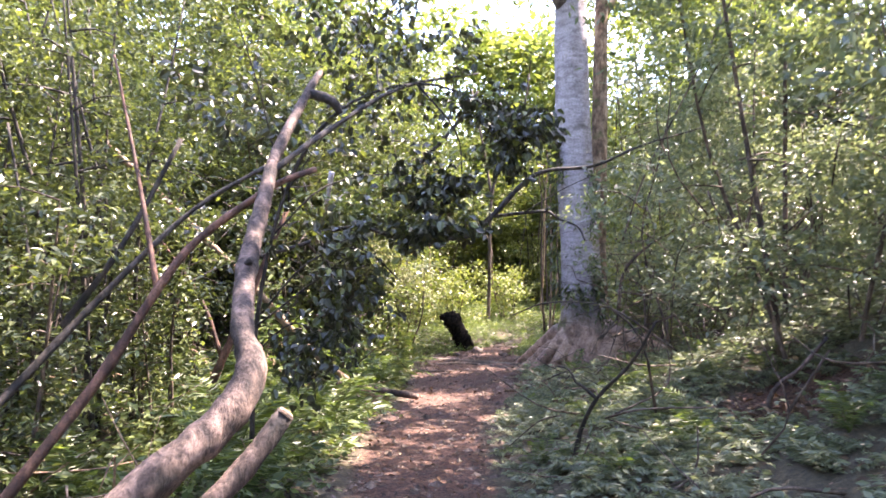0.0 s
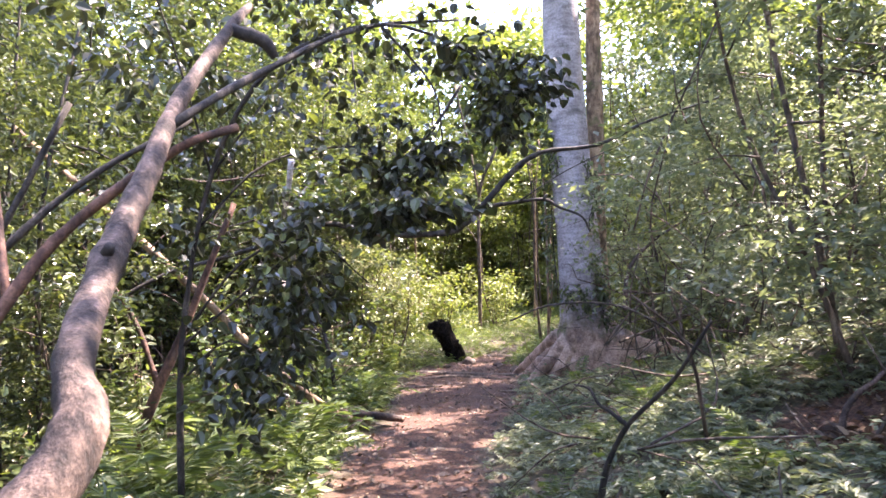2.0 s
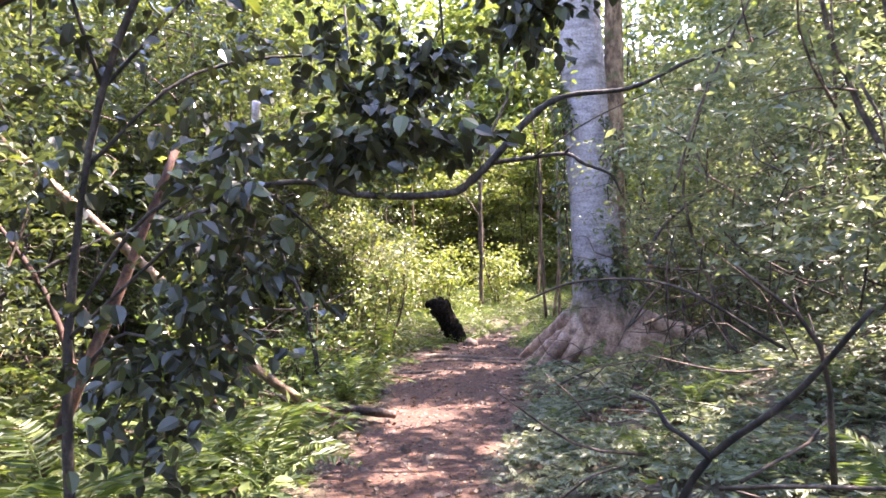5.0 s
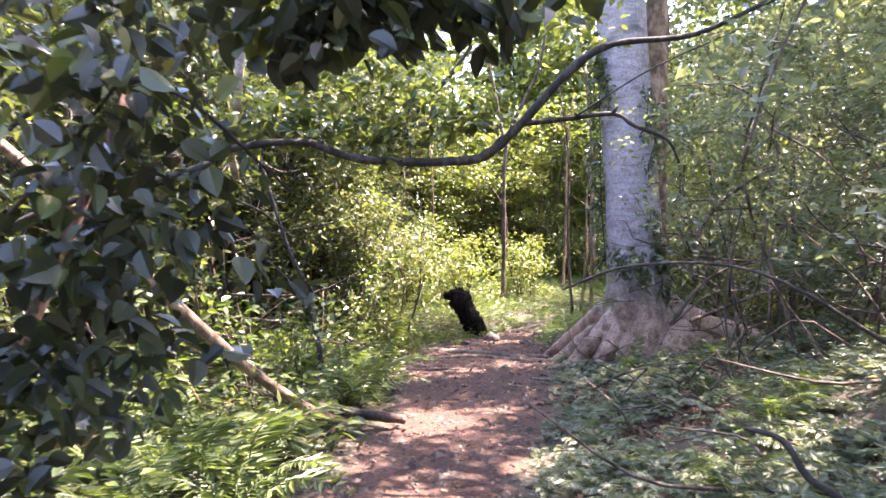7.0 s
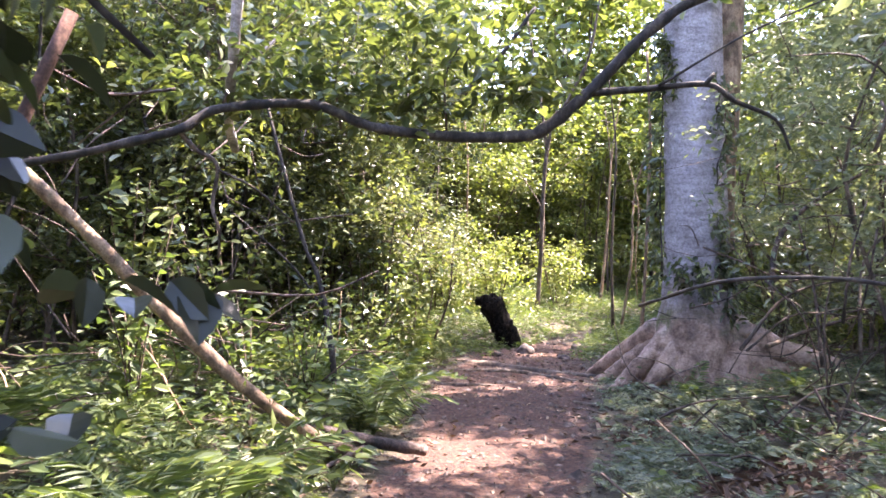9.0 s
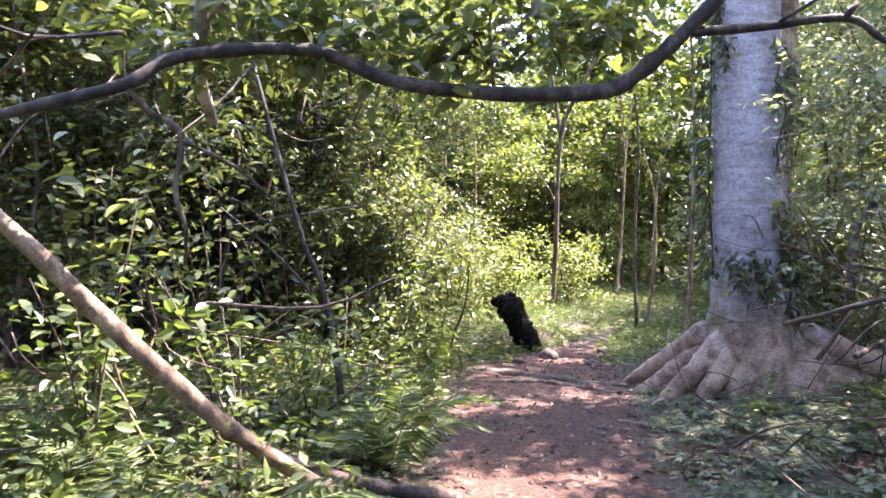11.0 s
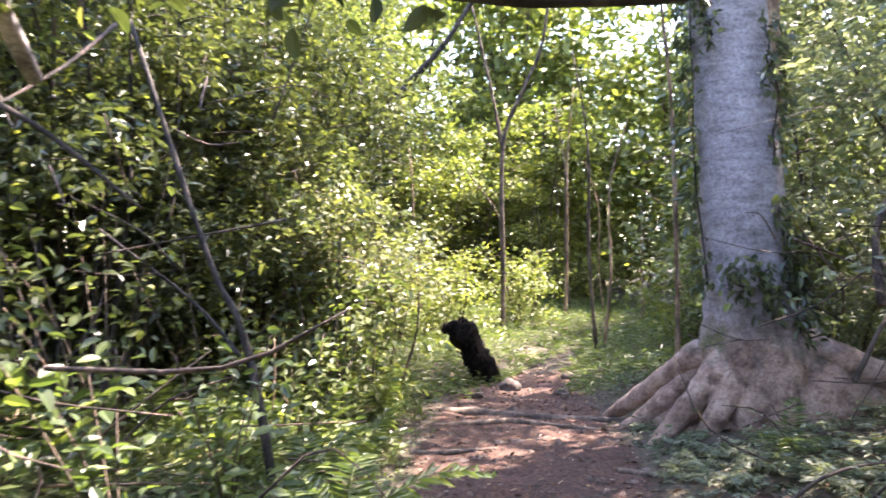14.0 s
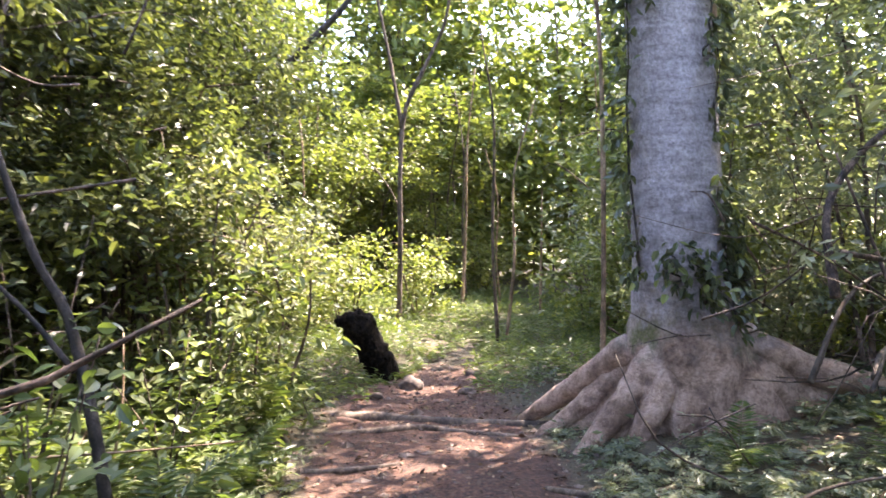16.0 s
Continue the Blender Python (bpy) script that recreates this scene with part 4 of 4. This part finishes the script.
def fern(x, y, size, n):
    t = thing("fern", on_ground(x, y, -0.02), "bright green arching fern on the forest floor", "fern", "ferns along the path")
    a0 = rng.uniform(0, 6.28)
    for k in range(n):
        f = part("frond", FRONDS[rng.integers(0, 3)], t)
        sc = size * rng.uniform(0.75, 1.15)
        f.matrix_basis = Matrix.Rotation(a0 + k * 6.28 / n + rng.normal(0, 0.2), 4, "Z") @ Matrix.Rotation(rng.uniform(0.25, 0.95), 4, "X") @ Matrix.Scale(sc, 4)
    return t


for x, y in [(-1.55, 5.2), (-1.2, 5.9), (-1.75, 6.0), (-1.1, 7.4), (-1.6, 7.9), (-1.25, 8.3), (-0.95, 10.2), (-1.15, 11.2), (-0.85, 12.4), (-1.3, 12.6), (-1.6, 11.9), (-1.1, 13.4), (-1.8, 13.2), (-0.8, 13.9), (-2.2, 12.6), (-1.4, 14.3)] + scatter(34, -3.6, -0.7, 4.2, 17, 0.45, 0.22):
    fern(x, y, rng.uniform(0.85, 1.3), int(rng.integers(6, 10)))
for x, y in scatter(16, 0.8, 3.2, 4.0, 12, 0.5, 0.35, lambda x, y: all((x - a) ** 2 + (y - b) ** 2 > (c + 0.3) ** 2 for a, b, c in HOLLOWS)):
    fern(x, y, rng.uniform(0.5, 0.85), int(rng.integers(5, 8)))


def cover(name, label, n, area, height, leaf, per, material, clear=0.06, narrow=0.4, dens=None):
    """Low leafy plants, too many to count."""
    x0, x1, y0, y1 = area
    x, y = rng.uniform(x0, x1, n), rng.uniform(y0, y1, n)
    edge = np.maximum(np.interp(y, PATH_Y, PATH_L) - x, x - np.interp(y, PATH_Y, PATH_R))
    ok = edge > clear + rng.exponential(0.12, n)
    ok &= np.sin(x * 2.1 + y) * np.sin(y * 1.7 - x * 0.6) + rng.normal(0, 0.5, n) > -0.75
    ok &= (x - 2.6) ** 2 + (y - 13.1) ** 2 > 0.8
    for bx, by, br in HOLLOWS:
        ok &= (x - bx) ** 2 + (y - by) ** 2 > br * br
    x, y = x[ok], y[ok]
    n = len(x)
    h = height * rng.uniform(0.35, 1.0, n) * np.clip(0.35 + edge[ok], 0.35, 1)
    z = ground_z(x, y)
    u = rng.uniform(0.15, 1, (n, per))
    off = rng.normal(0, 0.3, (n, per, 2)) * h[:, None, None]
    base = np.stack([x[:, None] + off[..., 0], y[:, None] + off[..., 1], z[:, None] + u * h[:, None]], -1).reshape(-1, 3)
    way = np.concatenate([off * 3 / h[:, None, None] + rng.normal(0, 0.5, (n, per, 2)), rng.uniform(-0.3, 0.5, (n, per, 1))], -1).reshape(-1, 3)
    L = leaf * rng.uniform(0.6, 1.3, len(base))
    ob = new(name, leaf_mesh(name, base, way, L, L * narrow, material, False))
    return tagged(ob, label, "plants", kind="stuff")


def sprig_cover(name, label, n, area, size, material, bare=(), clear=0.05):
    """Low feathery plants: many small pinnate sprays on one mesh."""
    sprays = []
    for _ in range(5):
        B, W, L = [], [], []
        for f in range(int(rng.integers(4, 7))):
            a, rise, ln = rng.uniform(0, 6.28), rng.uniform(0.35, 1.1), rng.uniform(0.6, 1.1)
            u = np.linspace(0.15, 1, 10)
            c = np.stack([np.cos(a) * u * ln, np.sin(a) * u * ln, rise * u - 0.55 * rise * u ** 2.5], 1)
            for sd in (-1, 1):
                B.append(c)
                W.append(np.array([[-np.sin(a) * sd + 0.5 * np.cos(a), np.cos(a) * sd + 0.5 * np.sin(a), -0.1]]) + rng.normal(0, 0.15, (10, 3)))
                L.append(0.34 * np.sin(np.pi * (0.15 + 0.75 * u)) + 0.06)
        L = np.concatenate(L)
        sprays.append(leaves(np.vstack(B), np.vstack(W), L, L * 0.3, 0.1, False))
    x0, x1, y0, y1 = area
    x, y = rng.uniform(x0, x1, n), rng.uniform(y0, y1, n)
    edge = np.maximum(np.interp(y, PATH_Y, PATH_L) - x, x - np.interp(y, PATH_Y, PATH_R))
    ok = (edge > clear + rng.exponential(0.1, n)) & ((x - 2.6) ** 2 + (y - 13.1) ** 2 > 0.8)
    ok &= np.sin(x * 2.3 + y * 0.9) * np.sin(y * 1.9 - x * 0.7) + rng.normal(0, 0.4, n) > -0.6
    for bx, by, br in bare:
        ok &= (x - bx) ** 2 + (y - by) ** 2 > br * br * rng.uniform(0.5, 1.2, n)
    x, y, edge = x[ok], y[ok], edge[ok]
    k, a = rng.integers(0, 5, len(x)), rng.uniform(0, 6.28, len(x))
    sc = size * rng.uniform(0.5, 1.25, len(x)) * np.clip(0.5 + edge, 0.5, 1)
    z = ground_z(x, y) - 0.01
    out = []
    for v in range(5):
        q = np.where(k == v)[0]
        P, F = sprays[v]
        ca, sa = np.cos(a[q])[:, None], np.sin(a[q])[:, None]
        X = np.stack([(P[:, 0] * ca - P[:, 1] * sa) * sc[q, None] + x[q, None], (P[:, 0] * sa + P[:, 1] * ca) * sc[q, None] + y[q, None], P[:, 2] * sc[q, None] + z[q, None]], -1)
        out.append((X.reshape(-1, 3), (F[None] + (np.arange(len(q)) * len(P))[:, None, None]).reshape(-1, 4)))
    v, f = joined(out)
    return tagged(new(name, mesh_of(name, v, f, material)), label, "plants", kind="stuff")


sprig_cover("ground_cover", "low feathery blue-green plants covering the bank", 3000, (0.4, 5.5, 2.0, 13.5), 0.19, LEAF_COOL, HOLLOWS)
sprig_cover("undergrowth", "mixed feathery green undergrowth on the forest floor", 1600, (-4.5, -0.4, 1, 16), 0.24, LEAF_MID)
cover("herb_layer", "mixed broad-leaved green herbs on the forest floor", 1500, (-6.5, -0.4, -3, 17), 0.3, 0.06, 10, LEAF_MID)
cover("bank_herbs", "pale green herbs scattered on the bank", 1900, (0.4, 7.5, -3, 16), 0.35, 0.07, 10, LEAF_COOL)
cover("grass", "bright green grass and low plants beyond the stump", 15000, (-5, 9, 15.5, 30), 0.36, 0.12, 8, FERN, -0.3, narrow=0.2)
cover("seedlings", "scattered broad-leaved seedlings", 700, (-4, -0.4, 4, 13), 0.5, 0.11, 9, FERN, narrow=0.45)


def leaf_litter():
    n = 17000
    x, y = rng.uniform(-4, 5, n), rng.uniform(0, 20, n)
    for hx, hy, hr in HOLLOWS:
        x, y = np.append(x, rng.normal(hx, hr * 0.6, 500)), np.append(y, rng.normal(hy, hr * 0.6, 500))
    n = len(x)
    ins = np.minimum(x - np.interp(y, PATH_Y, PATH_L), np.interp(y, PATH_Y, PATH_R) - x)
    ok = rng.random(n) < np.where(ins > 0.2, 0.85, 1.0)
    x, y = x[ok], y[ok]
    b = np.stack([x, y, ground_z(x, y) + 0.008], -1)
    w = np.concatenate([rng.normal(0, 1, (len(x), 2)), rng.normal(0.1, 0.15, (len(x), 1))], -1)
    L = rng.uniform(0.025, 0.075, len(x))
    tagged(new("leaf_litter", leaf_mesh("leaf_litter", b, w, L, L * 0.5, LITTER, False)), "dry brown fallen leaves on the soil", "leaves", kind="stuff")


leaf_litter()


def stone(x, y, size, label="rounded brown stone half sunk in the path"):
    bm = bmesh.new()
    bmesh.ops.create_icosphere(bm, subdivisions=3, radius=1)
    sd = rng.uniform(0, 50)
    for v in bm.verts:
        k = 1 + 0.3 * noise.noise(v.co * 1.3 + Vector((sd, 0, 0))) + 0.08 * noise.noise(v.co * 4 + Vector((sd, 3, 0)))
        v.co = Vector((v.co.x * size[0], v.co.y * size[1], v.co.z * size[2])) * k
    me = bpy.data.meshes.new("stone")
    bm.to_mesh(me)
    bm.free()
    me.materials.append(STONE)
    me.shade_smooth()
    ob = new("stone", me)
    ob.location, ob.rotation_euler = on_ground(x, y, size[2] * 0.3), (0, 0, rng.uniform(0, 3))
    return tagged(ob, label, "stone")


stone(0.78, 16.2, (0.24, 0.13, 0.11))
stone(-0.55, 11.2, (0.09, 0.07, 0.05))
stone(1.75, 16.9, (0.14, 0.1, 0.07))
stone(1.35, 15.6, (0.12, 0.1, 0.05))
stone(0.3, 15.6, (0.1, 0.08, 0.05))
for pts, r0 in (([(-0.3, 14.95, -0.9), (0.2, 14.6, -0.85), (0.7, 14.3, -0.84), (1.2, 14.05, -0.83), (1.8, 13.75, -0.78)], 0.085), ([(-0.3, 14.15, -0.86), (0.2, 13.98, -0.79), (0.55, 14.04, -0.8), (0.95, 13.7, -0.79), (1.5, 13.45, -0.8)], 0.045), ([(-0.5, 12.9, -0.76), (-0.1, 12.8, -0.73), (0.2, 12.95, -0.76)], 0.03), ([(1.05, 12.1, -0.72), (1.3, 11.8, -0.68), (1.65, 11.6, -0.68)], 0.025), ([(1.9, 17.6, -1.0), (2.2, 17.3, -0.9), (2.6, 17.4, -0.95)], 0.06)):
    bare_branch("surface_root", "brown root lying across the dirt path", [(pts, r0, r0 * 0.6)], BARK_BROWN, "root")


def twig_tangle(name, label, n, area, zmax, material):
    """Fine bare twigs and dead vine strands crossing the foliage."""
    x0, x1, y0, y1 = area
    out = []
    for _ in range(n):
        x, y = rng.uniform(x0, x1), rng.uniform(y0, y1)
        if np.interp(y, PATH_Y, PATH_L) - 0.6 < x < np.interp(y, PATH_Y, PATH_R) + 0.6:
            continue
        z = float(ground_z(x, y)) + rng.uniform(0, 1) ** 1.5 * zmax
        d = unit(rng.normal(0, 1, 3) * [1, 0.6, 0.9])
        ln = rng.uniform(0.3, 1.15)
        p = np.array([x, y, z])
        bend = rng.normal(0, 0.12, 3) * ln
        out.append(tube([p, p + d * ln * 0.5 + bend, p + d * ln + rng.normal(0, 0.1, 3)], np.array([1, 0.8, 0.4]) * rng.uniform(0.003, 0.011), 4, 0.05, steps=3))
    v, f = joined(out)
    tagged(new(name, mesh_of(name, v, f, material, True)), label, "twigs", kind="stuff")


twig_tangle("dead_twigs", "grey dead twigs tangled through the shrubs", 260, (-5, -1.2, 7.5, 18), 2.8, BARK_DEAD)
twig_tangle("dead_twigs", "grey-brown dead twigs and vines on the bank", 300, (2.2, 6, 6, 15), 2.6, BARK_DEAD)
twig_tangle("dead_twigs", "thin brown twigs scattered low on the bank", 120, (1.0, 4.5, 3.5, 12), 0.35, BARK_BROWN)
twig_tangle("dead_twigs", "thin brown twigs low in the undergrowth", 120, (-4, -1.2, 3.5, 14), 0.5, BARK_TAN)

for k in range(16):
    x, y = rng.uniform(-3.5, 6.5), rng.uniform(19.5, 28)
    h, dx, dy = rng.uniform(3, 7), rng.normal(0, 0.4), rng.normal(0, 0.4)
    g = on_ground(x, y, -0.1)
    bare_branch("slender_tree", "thin pale sapling trunk in the sunlit clearing", [([g, g + Vector((dx * 0.4, dy * 0.3, h * 0.35)), g + Vector((dx * 0.5, dy, h * 0.7)), g + Vector((dx * 1.3, dy, h))], rng.uniform(0.025, 0.05), 0.012)], BARK_TAN if k % 2 else BARK_BROWN, "tree", 6)["group"] = "saplings in the clearing"


def crumbs():
    """Clods, grit and small stones trodden into the path."""
    n = 3200
    y = rng.uniform(4.5, 19, n)
    l, r = np.interp(y, PATH_Y, PATH_L), np.interp(y, PATH_Y, PATH_R)
    x = l - 0.15 + (r - l + 0.3) * rng.beta(0.8, 0.8, n)
    q = np.array([(1, 0, 0), (-1, 0, 0), (0, 1, 0), (0, -1, 0), (0, 0, 1), (0, 0, -1)], float)
    tri = np.array([(0, 2, 4), (2, 1, 4), (1, 3, 4), (3, 0, 4), (2, 0, 5), (1, 2, 5), (3, 1, 5), (0, 3, 5)])
    sz = rng.exponential(0.009, (n, 1, 1)) + 0.004
    V = np.stack([x, y, ground_z(x, y) + 0.003], -1)[:, None] + q[None] * sz * rng.uniform(0.6, 1.5, (n, 6, 1)) * [1, 1, 0.6]
    F = (tri[None] + (np.arange(n) * 6)[:, None, None]).reshape(-1, 3)
    tagged(new("clods", mesh_of("clods", V.reshape(-1, 3), [F], STONE)), "small brown clods and grit on the path", "soil", kind="stuff")


crumbs()


def broad_plant(x, y, n, size, dz=0.0):
    """A low plant with a few large soft leaves on thin stalks."""
    t = thing("broad_leaf_plant", on_ground(x, y, dz - 0.01), "low plant with large soft green leaves", "plant", "broad-leaved plants beside the path")
    for k in range(n):
        a = k * 2.4 + rng.normal(0, 0.3)
        d = np.array([math.cos(a), math.sin(a), 0])
        top = d * size * rng.uniform(0.5, 1.1) + [0, 0, size * rng.uniform(0.9, 1.9)]
        part("stalk", limb_mesh("stalk", [tube([(0, 0, 0), top * [0.35, 0.35, 0.6], top], [0.004, 0.003, 0.002], 5, 0.0, steps=3)], FERN), t)
        v, f = leaves(top[None], (d + [0, 0, rng.uniform(-0.35, 0.15)])[None], size * rng.uniform(0.8, 1.2), size * 0.45, 0.2, 2)
        part("leaf", mesh_of("leaf", v, [f], FERN, True), t)


for x, y, n, sz in ((-1.25, 7.5, 7, 0.17), (-1.05, 6.7, 6, 0.14), (-1.7, 8.3, 8, 0.16), (-0.85, 8.8, 6, 0.12), (-1.75, 5.0, 7, 0.15), (-1.4, 4.3, 6, 0.13), (-2.1, 6.2, 7, 0.18), (-1.3, 9.9, 7, 0.14), (-0.85, 10.9, 6, 0.12), (-1.6, 10.6, 7, 0.16), (-1.1, 12.0, 7, 0.14), (-0.8, 13.2, 6, 0.13), (-1.1, 11.3, 7, 0.17), (-1.5, 12.7, 8, 0.18), (-1.9, 13.3, 8, 0.2), (-1.0, 14.1, 7, 0.15), (-2.1, 12.0, 8, 0.2), (-2.3, 7.4, 8, 0.2),
                   (1.3, 6.2, 5, 0.1), (1.8, 7.3, 6, 0.11), (1.2, 8.6, 5, 0.09), (2.3, 8.1, 6, 0.12), (2.9, 10.1, 6, 0.12)):
    broad_plant(x, y, n, sz)
for x, y, z in ((-1.52, 9.0, 0.5), (-1.35, 9.08, 0.36)):
    broad_plant(x, y, 5, 0.1, z)


def litter_heap(x, y, r, n, lift):
    """A heap of large dry leaves gathered in a hollow of the bank."""
    px, py = rng.normal(x, r, n), rng.normal(y, r, n)
    up = rng.uniform(0, 1, n) * lift * np.exp(-((px - x) ** 2 + (py - y) ** 2) / (r * r))
    b = np.stack([px, py, ground_z(px, py) + 0.01 + up], -1)
    w = np.concatenate([rng.normal(0, 1, (n, 2)), rng.normal(0.2, 0.35, (n, 1))], -1)
    L = rng.uniform(0.05, 0.12, n)
    tagged(new("leaf_heap", leaf_mesh("leaf_heap", b, w, L, L * 0.45, LITTER, True)), "heap of dry pale brown leaves on the bank", "leaves", kind="stuff")


litter_heap(1.85, 8.75, 0.24, 420, 0.12)
litter_heap(1.5, 10.6, 0.2, 220, 0.06)
litter_heap(2.5, 5.3, 0.25, 220, 0.06)


def leafy_shoot(x, y, h, n, leaf, material, label):
    """An upright young shoot with loose, broad leaves."""
    t = thing("young_shrub", on_ground(x, y, -0.03), label, "shrub")
    pts, B, W = [], [], []
    for k in range(4):
        a = rng.uniform(0, 6.28)
        d = np.array([math.cos(a), math.sin(a), 0]) * h * rng.uniform(0.15, 0.45)
        P = np.array([(0, 0, 0), d * 0.3 + [0, 0, h * 0.4], d + [0, 0, h * rng.uniform(0.7, 1)]])
        part("stem", limb_mesh("stem", [tube(P, [0.009, 0.006, 0.003], 5, 0.03, steps=4)], BARK_BROWN), t)
        u = rng.uniform(0.3, 1, n // 4)[:, None]
        B.append(np.where(u < 0.5, P[0] + (P[1] - P[0]) * u * 2, P[1] + (P[2] - P[1]) * (u - 0.5) * 2) + rng.normal(0, 0.09, (n // 4, 3)))
        W.append(rng.normal(0, 1, (n // 4, 3)) * [1, 1, 0.3] + [0, 0, -0.15])
    B, W = np.vstack(B), np.vstack(W)
    L = leaf * rng.uniform(0.7, 1.25, len(B))
    part("foliage", leaf_mesh("foliage", B, W, L, L * 0.5, material, 2), t)


for x, y, h, n, lf in ((-1.75, 9.9, 1.3, 150, 0.1), (-2.4, 9.3, 1.7, 190, 0.1), (-1.5, 10.7, 1.2, 150, 0.09), (-2.2, 10.7, 1.8, 200, 0.1), (-2.9, 10.2, 2.2, 240, 0.11), (-1.3, 12.2, 1.1, 140, 0.09), (-3.0, 8.6, 1.6, 180, 0.1), (-1.9, 11.8, 1.7, 180, 0.09), (-2.6, 11.8, 2.4, 240, 0.1), (-1.2, 13.4, 1.3, 150, 0.08)):
    leafy_shoot(x, y, h, n, lf, FERN if n % 20 else LEAF_MID, "young light green broad-leaved shrub in dappled sun")
